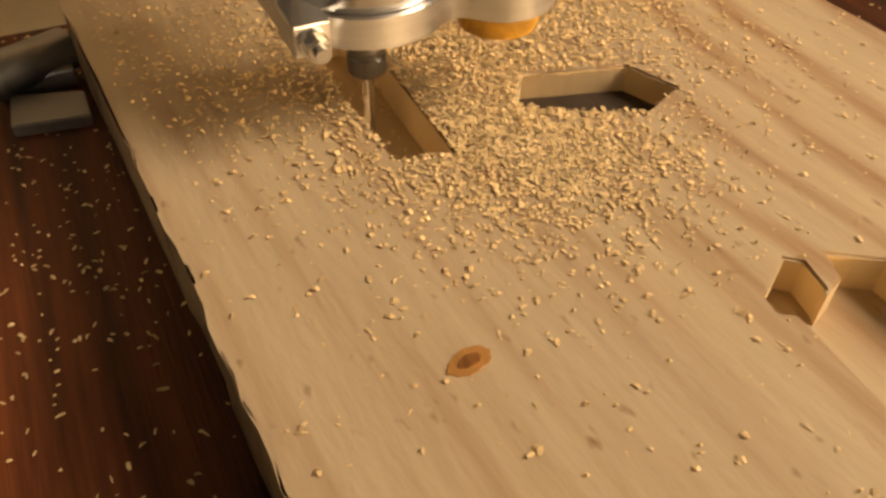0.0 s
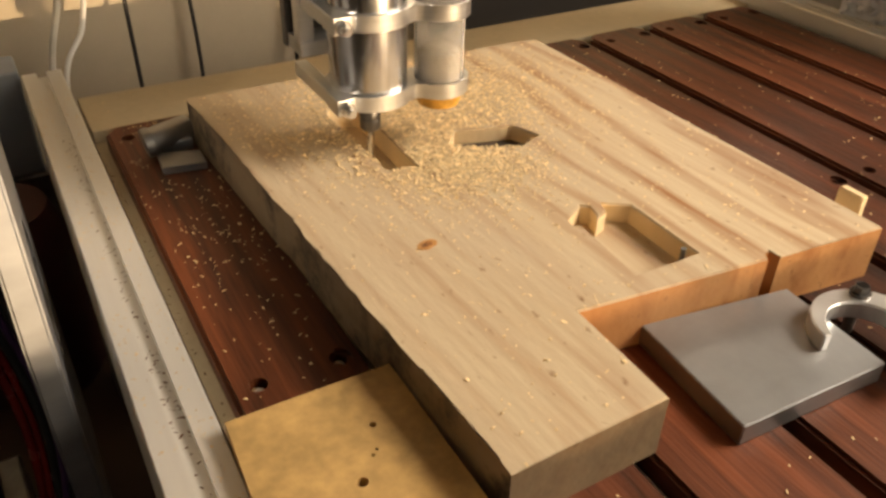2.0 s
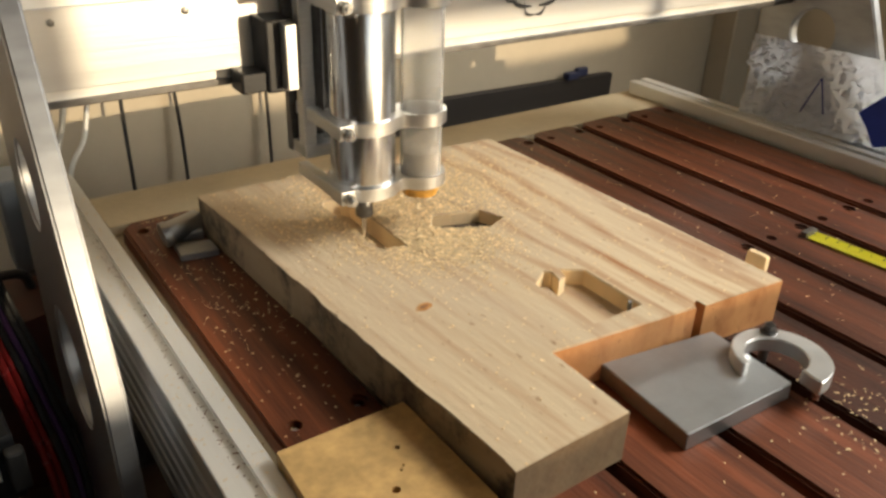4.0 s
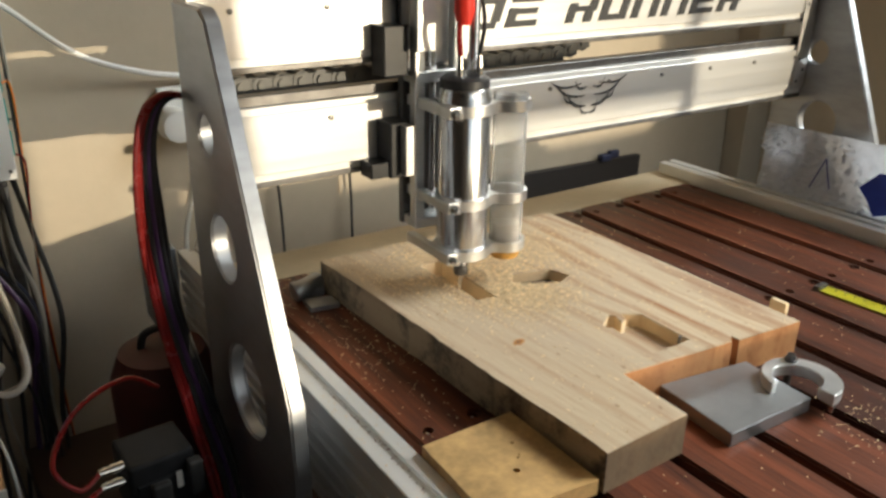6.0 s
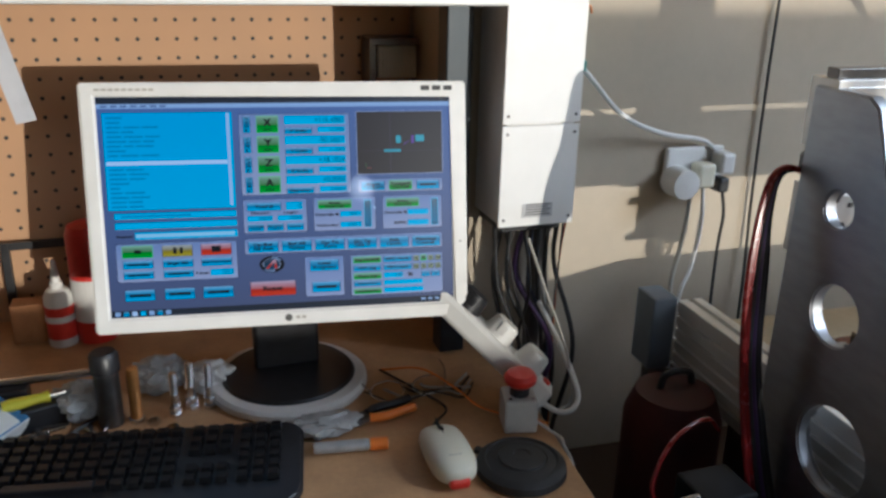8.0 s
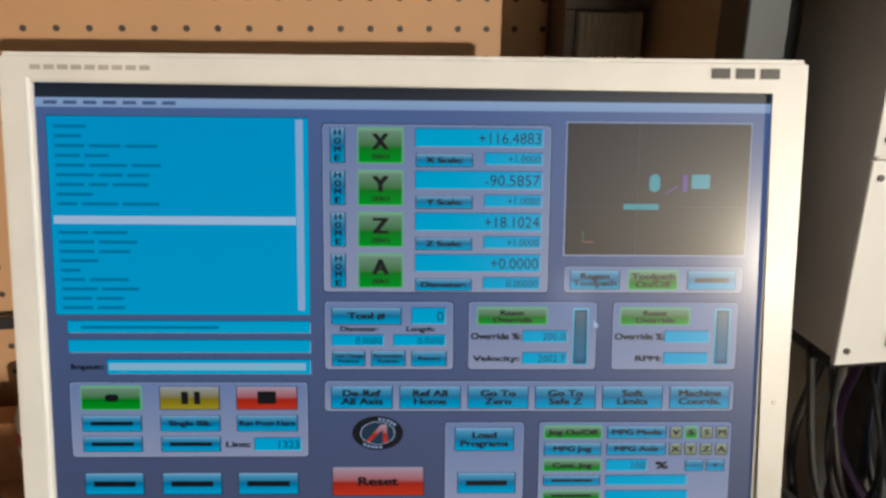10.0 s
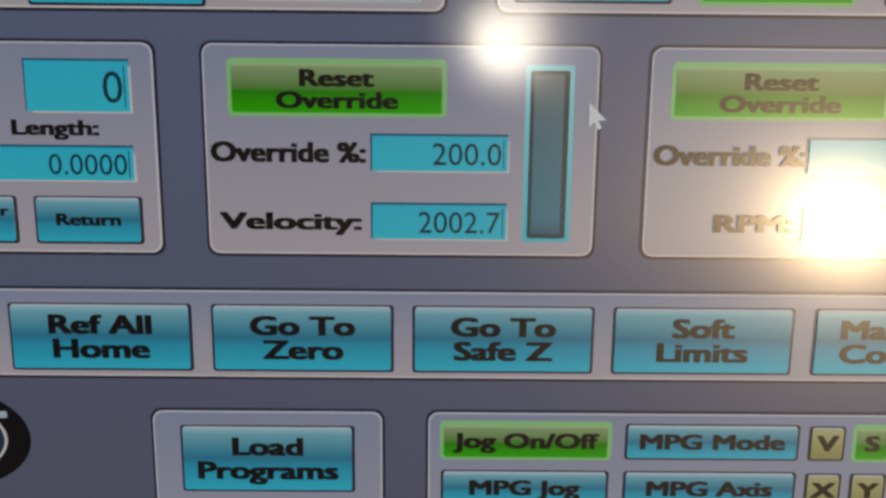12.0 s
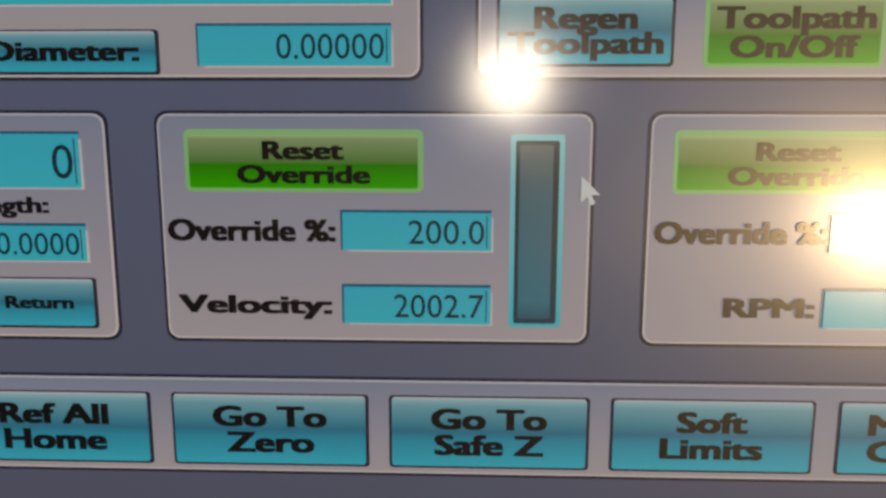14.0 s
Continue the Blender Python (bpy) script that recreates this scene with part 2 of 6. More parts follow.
BASEM = mat("bed_base_board", (0.50, 0.42, 0.28), 0.6, 0, 0.14, 8, bump=0.15, bump_scale=100, fine=0.25)
BOXW = mat("white_enclosure", (0.78, 0.77, 0.74), 0.42, 0.0, 0.04, 15, bump=0.03)
FOAM = mat("painted_foam", (0.80, 0.82, 0.86), 0.5, 0, 0.08, 60, bump=0.0)
BLUE = mat("blue_tape", (0.015, 0.05, 0.42), 0.5, 0, 0.15, 40, bump=0.1)
REDM = mat("red_plastic", (0.62, 0.035, 0.02), 0.35, 0, 0.12, 40, bump=0.05)
REDT = mat("red_tubing", (0.20, 0.014, 0.012), 0.25, 0, 0.15, 40, bump=0.02)
PURPLE = mat("purple_cable", (0.07, 0.03, 0.10), 0.35, 0, 0.2, 40, bump=0.02)
GREYC = mat("grey_cable", (0.42, 0.40, 0.35), 0.5, 0, 0.1, 40, bump=0.02)
ORANGE = mat("orange_plastic", (0.80, 0.22, 0.02), 0.4, 0, 0.1, 40, bump=0.02)
COPPER = mat("brass_brown", (0.50, 0.24, 0.07), 0.35, 0.6, 0.15, 40, bump=0.05)
YELLOW = mat("yellow_tape_measure", (0.68, 0.62, 0.03), 0.4, 0, 0.08, 40, bump=0.03)
BLUEP = mat("blue_plastic", (0.05, 0.16, 0.34), 0.4, 0, 0.15, 30, bump=0.05)
TEAL = mat("green_terminal", (0.02, 0.28, 0.24), 0.4, 0, 0.15, 60, bump=0.05)
GREYBAG = mat("crumpled_clear_bag", (0.45, 0.45, 0.44), 0.3, 0, 0.25, 40, bump=0.6, bump_scale=60)
INK = mat("blue_ink", (0.05, 0.07, 0.30), 0.6, 0, 0.1, 40, bump=0.0)


def acrylic(name):
    m = bpy.data.materials.new(name)
    m.use_nodes = True
    nt = m.node_tree
    b = nt.nodes["Principled BSDF"]
    b.inputs["Base Color"].default_value = (0.93, 0.93, 0.92, 1)
    b.inputs["Roughness"].default_value = 0.12
    b.inputs["IOR"].default_value = 1.2
    n = nt.nodes.new("ShaderNodeTexNoise")
    n.inputs["Scale"].default_value = 400
    mr = nt.nodes.new("ShaderNodeMapRange")
    mr.inputs[1].default_value, mr.inputs[2].default_value = 0.5, 0.75
    mr.inputs[3].default_value, mr.inputs[4].default_value = 0.92, 0.6
    nt.links.new(n.outputs[0], mr.inputs[0])
    nt.links.new(mr.outputs[0], b.inputs["Transmission Weight"])
    return m


ACRYLIC = acrylic("dusty_acrylic")

# ---- mesh helpers ----
BED = Matrix.Rotation(radians(-2.8), 4, "Z")


def part(name, bm, material, parent=None, label="", smooth=False):
    me = bpy.data.meshes.new(name)
    bmesh.ops.recalc_face_normals(bm, faces=bm.faces)
    if smooth:
        for f in bm.faces:
            f.smooth = True
        for e in bm.edges:
            if len(e.link_faces) == 2 and e.calc_face_angle(0) > 0.6:
                e.smooth = False
    bm.to_mesh(me)
    bm.free()
    me.materials.append(material)
    ob = new(name, me)
    if parent:
        ob.parent = parent
    if label:
        tagged(ob, label)
    return ob


def thing(name, label, category, at=None, group="", kind=""):
    ob = new(name)
    ob.empty_display_size = 0.05
    if at is not None:
        ob.matrix_basis = at
    return tagged(ob, label, category, group, kind)


def box(x0, x1, y0, y1, z0, z1, bevel=0.0, seg=2):
    bm = bmesh.new()
    bmesh.ops.create_cube(bm, size=1)
    for v in bm.verts:
        v.co = (x0 + (v.co.x + 0.5) * (x1 - x0), y0 + (v.co.y + 0.5) * (y1 - y0), z0 + (v.co.z + 0.5) * (z1 - z0))
    if bevel:
        bmesh.ops.bevel(bm, geom=bm.edges[:], offset=bevel, segments=seg, affect="EDGES", profile=0.5)
    return bm


def cyl(r, z0, z1, at=(0, 0), seg=40, r2=None, bevel=0.0):
    bm = bmesh.new()
    bmesh.ops.create_cone(bm, cap_ends=True, segments=seg, radius1=r, radius2=r if r2 is None else r2, depth=z1 - z0)
    bmesh.ops.translate(bm, vec=(at[0], at[1], (z0 + z1) / 2), verts=bm.verts)
    if bevel:
        es = [e for e in bm.edges if abs(e.verts[0].co.z - e.verts[1].co.z) < 1e-6]
        bmesh.ops.bevel(bm, geom=es, offset=bevel, segments=2, affect="EDGES")
    return bm


def lathe(profile, seg=48):
    """Turns (radius, z) pairs about z."""
    bm = bmesh.new()
    rings = []
    for r, z in profile:
        rings.append([bm.verts.new((r * math.cos(a), r * math.sin(a), z)) for a in [2 * math.pi * i / seg for i in range(seg)]])
    for a, b in zip(rings, rings[1:]):
        for i in range(seg):
            j = (i + 1) % seg
            bm.faces.new((a[i], a[j], b[j], b[i]))
    bm.faces.new(rings[0])
    bm.faces.new(rings[-1])
    return bm


def ring(r, n=32, at=(0, 0), squash=1.0):
    return [(at[0] + r * math.cos(2 * math.pi * i / n), at[1] + squash * r * math.sin(2 * math.pi * i / n)) for i in range(n)]


def plate(outer, holes, z0, z1, floor=None):
    """A flat plate with openings; with floor, the openings are pockets down to that height."""
    bm = bmesh.new()

    def loop(pts, z):
        vs = [bm.verts.new((p[0], p[1], z)) for p in pts]
        return vs, [bm.edges.new((vs[i], vs[(i + 1) % len(vs)])) for i in range(len(vs))]

    def walls(a, b):
        for i in range(len(a)):
            j = (i + 1) % len(a)
            bm.faces.new((a[i], a[j], b[j], b[i]))

    vo, eo = loop(outer, z1)
    tops = [loop(h, z1) for h in holes]
    bmesh.ops.triangle_fill(bm, use_beauty=True, use_dissolve=False, edges=eo + [e for t in tops for e in t[1]])
    vb, eb = loop(outer, z0)
    walls(vo, vb)
    if floor is None:
        lows = [loop(h, z0) for h in holes]
        bmesh.ops.triangle_fill(bm, use_beauty=True, use_dissolve=False, edges=eb + [e for t in lows for e in t[1]])
        for t, l in zip(tops, lows):
            walls(t[0], l[0])
    else:
        bm.faces.new(vb)
        for i, (t, h) in enumerate(zip(tops, holes)):
            zf = floor[i] if isinstance(floor, tuple) else floor
            low = [bm.verts.new((p[0], p[1], zf)) for p in h]
            walls(t[0], low)
            bm.faces.new(low)
    return bm


def bevel_sharp(bm, offset, seg=2, angle=0.7):
    es = [e for e in bm.edges if len(e.link_faces) == 2 and e.calc_face_angle(0) > angle]
    bmesh.ops.bevel(bm, geom=es, offset=offset, segments=seg, affect="EDGES")
    return bm


def xf(bm, m):
    bmesh.ops.transform(bm, matrix=m, verts=bm.verts)
    return bm


def merge(*bms):
    out = bmesh.new()
    for b in bms:
        me = bpy.data.meshes.new("tmp")
        b.to_mesh(me)
        b.free()
        out.from_mesh(me)
        bpy.data.meshes.remove(me)
    return out


def spline(pts, n=10):
    """A smooth line through the points."""
    P = [Vector(p) for p in pts]
    P = [P[0] * 2 - P[1]] + P + [P[-1] * 2 - P[-2]]
    out = []
    for i in range(1, len(P) - 2):
        a, b, c, d = P[i - 1:i + 3]
        for k in range(n):
            t = k / n
            out.append(0.5 * (2 * b + (c - a) * t + (2 * a - 5 * b + 4 * c - d) * t * t + (3 * b - a - 3 * c + d) * t ** 3))
    return out + [P[-2]]


def tube(pts, r, seg=8, smooth_pts=8):
    line = spline(pts, smooth_pts) if smooth_pts else [Vector(p) for p in pts]
    bm = bmesh.new()
    rings = []
    side = None
    for i, p in enumerate(line):
        d = (line[min(i + 1, len(line) - 1)] - line[max(i - 1, 0)]).normalized()
        if side is None:
            side = d.cross(Vector((0.31, 0.2, 0.93))).normalized()
        side = (side - d * side.dot(d)).normalized()
        up = d.cross(side)
        rings.append([bm.verts.new(p + r * (side * math.cos(a) + up * math.sin(a))) for a in [2 * math.pi * k / seg for k in range(seg)]])
    for a, b in zip(rings, rings[1:]):
        for i in range(seg):
            j = (i + 1) % seg
            bm.faces.new((a[i], a[j], b[j], b[i]))
    bm.faces.new(rings[0])
    bm.faces.new(rings[-1])
    return bm


def cable(name, label, pts, r, material):
    ob = part(name, tube(pts, r), material, smooth=True)
    return tagged(ob, label, "cable")


# ---- the room ----
ZF = -0.98
tagged(part("floor", box(-2.6, 3.6, -3.2, 1.35, ZF - 0.1, ZF), FLOORM), "grey worn concrete floor under the benches", "floor", kind="structure")
# ceiling out of view; its opening is added to match the fill lamp
tagged(part("ceiling", plate([(-2.6, -3.2), (3.6, -3.2), (3.6, 1.35), (-2.6, 1.35)], [[(1.2, -1.45), (2.6, -1.45), (2.6, -0.15), (1.2, -0.15)]],
            1.65, 1.75), CEIL), "pale painted ceiling with an opening added over the fill lamp", "ceiling", kind="structure")
tagged(part("wall_north", box(-0.462, 3.6, 0.945, 1.35, ZF, 1.65), WALLM), "cream painted wall behind the machine", "wall", kind="structure")
# side wall out of view, coloured dark so the gantry plate reflects dark
tagged(part("wall_west", box(-2.7, -2.6, -3.2, 1.35, ZF, 1.65), mat("dark_reflected_wall", (0.10, 0.075, 0.055), 0.7, 0, 0.3, 5, (1, 1, 0.1), 0.2)), "unseen side wall of the workshop, made dark for the metal to reflect", "wall", kind="structure")
tagged(part("wall_east", box(3.6, 3.7, -3.2, 1.35, ZF, 1.65), WALLM), "cream painted far side wall of the workshop", "wall", kind="structure")
tagged(part("wall_stub", box(1.62, 1.75, 0.25, 0.945, ZF, 1.65), WALLM), "short cream painted return wall beside the machine", "wall", kind="structure")
tagged(part("trim", box(1.52, 1.62, 0.88, 0.945, ZF, 1.65, 0.004), WALLM), "painted corner post at the end of the wall", "trim", kind="structure")
tagged(part("wall_recess", box(-2.6, -0.462, 1.235, 1.35, ZF, 1.65), WALLM), "cream painted wall of the recess behind the desk", "wall", kind="structure")
# unseen wall; its long window is sized to shape the low sun
W = [(-2.6, ZF), (3.6, ZF), (3.6, 1.65), (-2.6, 1.65)]
OPEN = [(-0.77, 0.166), (2.55, 0.166), (2.55, 1.516), (-0.77, 1.516)]
tagged(part("wall_south", xf(plate(W, [OPEN], -0.12, 0.0), Matrix.Translation((0, -3.08, 0)) @ Matrix.Rotation(radians(90), 4, "X")), WALLM),
       "cream painted wall with a long low window", "wall", kind="structure")

# unseen bars added in the window, an upright and two rails, to cast shade bands
win = tagged(thing("window_1", "unseen casement bars added in the long low window to cast shade", "window"), "unseen casement bars added in the long low window to cast shade", "window", kind="structure")
part("shade_upright", box(1.033, 1.073, -3.12, -3.08, 0.166, 1.516, 0.002), CEIL, win)
part("shade_rail", box(1.073, 2.55, -3.12, -3.085, 0.574, 0.650, 0.002), CEIL, win)
part("lower_shade_rail", box(1.31, 1.80, -3.12, -3.085, 0.388, 0.476, 0.002), CEIL, win)
for sx in (1.29, 1.80):
    part("shade_stile", box(sx, sx + 0.02, -3.12, -3.085, 0.166, 0.574, 0.002), CEIL, win)

# ---- machine bed ----
bed = thing("machine_bed", "aluminium extrusion machine bed with a cream base board", "machine bed", BED)
part("base_board", plate([(-0.112, -0.5), (0.835, -0.5), (0.835, 0.70), (-0.112, 0.70)], [], -0.084, -0.066), BASEM, bed, "cream base board dusted with chips")
part("rear_board", box(-0.112, 0.9, 0.62, 0.715, -0.066, -0.052, 0.001), BASEM, bed)


def extrusion(x0, x1, y0, y1, ztop, zbot, name, slots_side=-1):
    """A slotted aluminium profile: grooves in the top and in the outer side."""
    e = 0.011
    xm = (x0 + x1) / 2
    prof = [(x0, ztop - 0.001), (x0 + 0.001, ztop), (xm - e / 2, ztop), (xm - e / 2, ztop - 0.006), (xm + e / 2, ztop - 0.006),
            (xm + e / 2, ztop), (x1 - 0.001, ztop), (x1, ztop - 0.001), (x1, zbot), (x0, zbot)]
    z = ztop - 0.022
    side = []
    while z - 0.018 > zbot:
        side += [(x0, z), (x0 + 0.006, z), (x0 + 0.006, z - 0.008), (x0, z - 0.008)]
        z -= 0.022
    prof = prof + side[::-1]
    bm = plate(prof, [], 0, y1 - y0)
    ob = part(name, xf(bm, Matrix.Translation((0, y1, 0)) @ Matrix.Rotation(radians(90), 4, "X")), EXTR, bed, "slotted aluminium extrusion rail")
    return ob


extrusion(-0.160, -0.117, -0.6, 0.78, -0.040, -0.175, "side_rail")
extrusion(0.84, 0.885, -0.6, 0.70, -0.028, -0.165, "side_rail")
part("cross_member", box(-0.117, 0.84, 0.66, 0.70, -0.165, -0.085, 0.001), EXTR, bed)
part("cross_member", box(-0.117, 0.84, -0.55, -0.51, -0.165, -0.085, 0.001), EXTR, bed)

bench = thing("bench", "dark wooden bench that carries the machine", "bench", BED)
part("worktop", box(-0.42, 1.2, -0.62, 0.86, -0.40, -0.36, 0.004), mat("dark_bench_top", (0.06, 0.035, 0.022), 0.6, 0, 0.3, 6, (1, 0.2, 1), 0.2), bench)
for bx in (-0.38, 1.12):
    for by in (-0.55, 0.78):
        part("leg", box(bx, bx + 0.07, by, by + 0.07, ZF, -0.40, 0.003), MDFDARK, bench)
for fx in (-0.158, 0.842):
    for fy in (-0.4, 0.55):
        tagged(part("bench_spacer", xf(box(fx, fx + 0.04, fy, fy + 0.06, -0.36, -0.17, 0.002), BED), DSTEEL),
               "dark steel spacer foot under the machine bed", "foot", "feet of the machine bed")

# merbau boards across the bed
for i in range(9):
    x0 = -0.102 + 0.1045 * i
    slat = thing("decking_board", "oiled red-brown merbau decking board screwed to the bed", "board", BED @ Matrix.Translation((x0, 0.0, -0.066)), "decking boards of the bed")
    yf, yb = -0.5, 0.612
    w = 0.092
    outl = [(0, yf), (w, yf), (w, yb - 0.014), (w - 0.012, yb), (0.012, yb), (0, yb - 0.014)]
    holes = [ring(0.0065, 14, (hx, hy)) for hy in ((0.175, 0.58) if i == 0 else (-0.15, 0.18, 0.58)) for hx in (0.019, 0.076)]
    bm = plate(outl, holes, 0, 0.019, 0.008)
    rim = [e for e in bm.edges if len(e.link_faces) == 2 and e.calc_face_angle(0) > 0.7 and min(v.co.z for v in e.verts) > 0.018
           and (min(v.co.x for v in e.verts) < 0.0125 or max(v.co.x for v in e.verts) > w - 0.0125) and not
           all(0.0123 < v.co.x < w - 0.0123 and v.co.y < yb - 0.02 and v.co.y > yf + 0.01 for v in e.verts)]
    bmesh.ops.bevel(bm, geom=rim, offset=0.003, segments=2, affect="EDGES")
    part("plank", bm, MERBAU, slat)
    for hx in (0.019, 0.076):
        for hy in ((0.175, 0.58) if i == 0 else (-0.15, 0.18, 0.58)):
            part("screw", lathe([(0.0001, 0.0085), (0.0042, 0.0085), (0.0046, 0.0115), (0.003, 0.0135), (0.0001, 0.014)], 14), CASTAL, slat, "bright countersunk screw").location = (hx, hy, 0)

# pale underlay strip that shows through the gaps
tagged(part("aluminium_strip", xf(box(0.096, 0.105, -0.5, 0.6, -0.066, -0.0625, 0.0005), BED), EXTR), "thin pale aluminium strip between two decking boards", "strip")

# ---- the workpiece ----
HEX = [(0.171, 0.331), (0.190, 0.352), (0.243, 0.334), (0.252, 0.306), (0.226, 0.296), (0.186, 0.317)]
SLOT = [(0.100, 0.318), (0.126, 0.309), (0.1365, 0.440), (0.130, 0.447), (0.110, 0.450), (0.104, 0.444)]
POCKET = [(0.178, 0.098), (0.236, 0.095), (0.240, 0.170), (0.222, 0.184), (0.2185, 0.176), (0.2165, 0.172), (0.204, 0.168), (0.2065, 0.172), (0.210, 0.185),
          (0.205, 0.190), (0.1835, 0.179), (0.181, 0.171), (0.187, 0.166)]
rng = random.Random(4)
edge = []
for k in range(1, 46):
    y = 0.543 * (1 - k / 46)
    dx = 0.0007 * math.sin(17 * y + 1.0) + 0.00025 * rng.uniform(-1, 1)
    if 0.27 < y < 0.31:
        dx += 0.0018
    edge.append((dx, y))
OUT = [(0.0, 0.002), (0.111, -0.001), (0.117, 0.087), (0.275, 0.063), (0.277, 0.070), (0.284, 0.070), (0.286, 0.061), (0.387, 0.046), (0.404, 0.508), (0.0, 0.543)]
board = thing("workpiece", "pale pine board with machined pockets and wood chips on top", "wooden board", Matrix.Identity(4))
bm = plate(OUT + edge, [HEX, SLOT, POCKET], -0.0468, 0.0, (-0.015, -0.022, -0.017))
es = [e for e in bm.edges if len(e.link_faces) == 2 and e.calc_face_angle(0) > 0.7 and max(v.co.z for v in e.verts) > -0.001
      and min(v.co.z for v in e.verts) > -0.001]
bmesh.ops.bevel(bm, geom=es, offset=0.0011, segments=2, affect="EDGES")
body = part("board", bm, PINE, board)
for mm in (PINE_EDGE, END, FRESH, CREAM, SHADECUT):
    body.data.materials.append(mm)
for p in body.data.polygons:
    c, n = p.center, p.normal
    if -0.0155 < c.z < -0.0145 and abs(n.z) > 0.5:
        p.material_index = 5   # floor of the six-sided cut, its shade put into the colour
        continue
    if abs(n.z) > 0.5 or c.z > -0.002:
        continue
    inner = 0.09 < c.x < 0.26 and 0.09 < c.y < 0.46 and c.z > -0.036
    if inner:
        p.material_index = 4
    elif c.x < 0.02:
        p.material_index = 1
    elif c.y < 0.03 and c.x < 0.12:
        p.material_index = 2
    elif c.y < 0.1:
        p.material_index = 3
# the small upright remnant inside the slit of the pocket and the knot in the face
kr = random.Random(12)
for nm, r0, sq, mm, z in (("knot", 0.0085, 0.62, KNOT, 0.0004), ("knot_core", 0.0046, 0.55, KNOT_CORE, 0.0007)):
    pts = [(0.071 + r0 * (1 + 0.10 * kr.uniform(-1, 1)) * math.cos(a) + 0.35 * r0 * sq * math.sin(a), 0.204 + r0 * sq * (1 + 0.10 * kr.uniform(-1, 1)) * math.sin(a))
           for a in [2 * math.pi * k / 26 for k in range(26)]]
    part(nm, plate(pts, [], -0.001, z), mm, board, "dark amber knot in the pine")

mdf = thing("packing_board", "square of yellow-brown MDF with drilled holes beside the workpiece", "board")
quad = [(-0.109, 0.140), (-0.121, 0.02), (-0.006, 0.004), (0.0005, 0.1345)]
mh = [ring(0.0022, 10, (-0.034, 0.093)), ring(0.0035, 12, (-0.059, 0.058)), ring(0.0012, 8, (-0.045, 0.072)), ring(0.0011, 8, (-0.041, 0.075))]
bm = plate(quad, mh, -0.046, -0.0285, -0.04)
part("panel", bm, MDF, mdf)

plate_al = thing("aluminium_block", "thick milled aluminium block lying on the decking boards", "metal block")
bm = plate([(0.158, -0.024), (0.286, -0.034), (0.297, 0.055), (0.172, 0.080)], [], -0.0468, -0.030)
bevel_sharp(bm, 0.0008)
part("block", bm, ALUD, plate_al)

# curved hold-down clamp
clamp = thing("hold_down_clamp", "curved cast aluminium hold-down clamp bolted to the bed", "clamp")
n = 26
c0, R = Vector((0.294, -0.014)), 0.037
outer, inner = [], []
for i in range(n + 1):
    a = radians(165 - 265 * i / n)
    wd = 0.004 + 0.006 * math.sin(math.pi * min(1, i / n * 1.05)) + 0.010 * (i / n) ** 2
    outer.append((c0.x + (R + wd * 0.5) * math.cos(a), c0.y + (R + wd * 0.5) * math.sin(a)))
    inner.append((c0.x + (R - wd) * math.cos(a), c0.y + (R - wd) * math.sin(a)))
bm = plate(outer + inner[::-1], [], -0.030, -0.016)
bevel_sharp(bm, 0.001, 2, 0.9)
part("arm", bm, CASTAL, clamp)
part("bolt", merge(cyl(0.0042, -0.05, -0.008, (0.318, 0.013), 16), cyl(0.0075, -0.016, -0.0135, (0.318, 0.013), 24), cyl(0.0055, -0.0135, -0.008, (0.318, 0.013), 6)), DSTEEL, clamp, "dark bolt and washer")
part("heel_bolt", cyl(0.004, -0.0468, -0.030, (0.306, -0.048), 14), STEEL, clamp)

rear = thing("rear_clamp", "small bare aluminium cam clamp at the back of the workpiece", "clamp")
part("base", bevel_sharp(plate([(-0.046, 0.488), (-0.006, 0.480), (-0.004, 0.508), (-0.042, 0.522)], [], -0.047, -0.0395), 0.0008), ALUD, rear)
part("cam", merge(tube([(-0.046, 0.530, -0.031), (-0.03, 0.535, -0.031), (-0.004, 0.548, -0.033)], 0.013, 20, 4), xf(cyl(0.0145, -0.004, 0.004, seg=28, bevel=0.001), Matrix.Translation((-0.046, 0.530, -0.031)) @ Matrix.Rotation(radians(80), 4, "Y"))), ALUD, rear, smooth=True)
part("cam_foot", box(-0.036, -0.004, 0.526, 0.55, -0.047, -0.034, 0.002), ALUD, rear)

stop = thing("wooden_wedge", "small offcut of pine wedged against the workpiece", "wood offcut")
part("wedge", bevel_sharp(plate([(0.407, 0.078), (0.415, 0.078), (0.416, 0.100), (0.408, 0.101)], [], -0.0468, 0.003), 0.001), CREAM, stop)
pin = tagged(part("pocket_pin", cyl(0.0022, -0.017, 0.005, (0.2255, 0.0995), 14), DSTEEL), "dark steel pin standing in the pocket corner", "pin")

# tape measure
tape = thing("tape_measure", "yellow steel tape measure blade lying on the boards", "tape measure")
bm = bmesh.new()
L = []
for k in range(16):
    f = k / 15
    cx, cy = 0.592 + 0.02 * f, 0.13 - 0.55 * f
    L.append([bm.verts.new((cx + w * 0.0125 + 0.004, cy + w * 0.005, -0.0462 + 0.002 * w * w)) for w in (-1, -0.5, 0, 0.5, 1)])
for a, b in zip(L, L[1:]):
    for i in range(4):
        bm.faces.new((a[i], a[i + 1], b[i + 1], b[i]))
bmesh.ops.solidify(bm, geom=bm.faces[:], thickness=0.0003)
part("blade", bm, YELLOW, tape)
part("hook", box(0.585, 0.609, 0.128, 0.136, -0.0462, -0.040, 0.0005), DSTEEL, tape, "dark end hook")
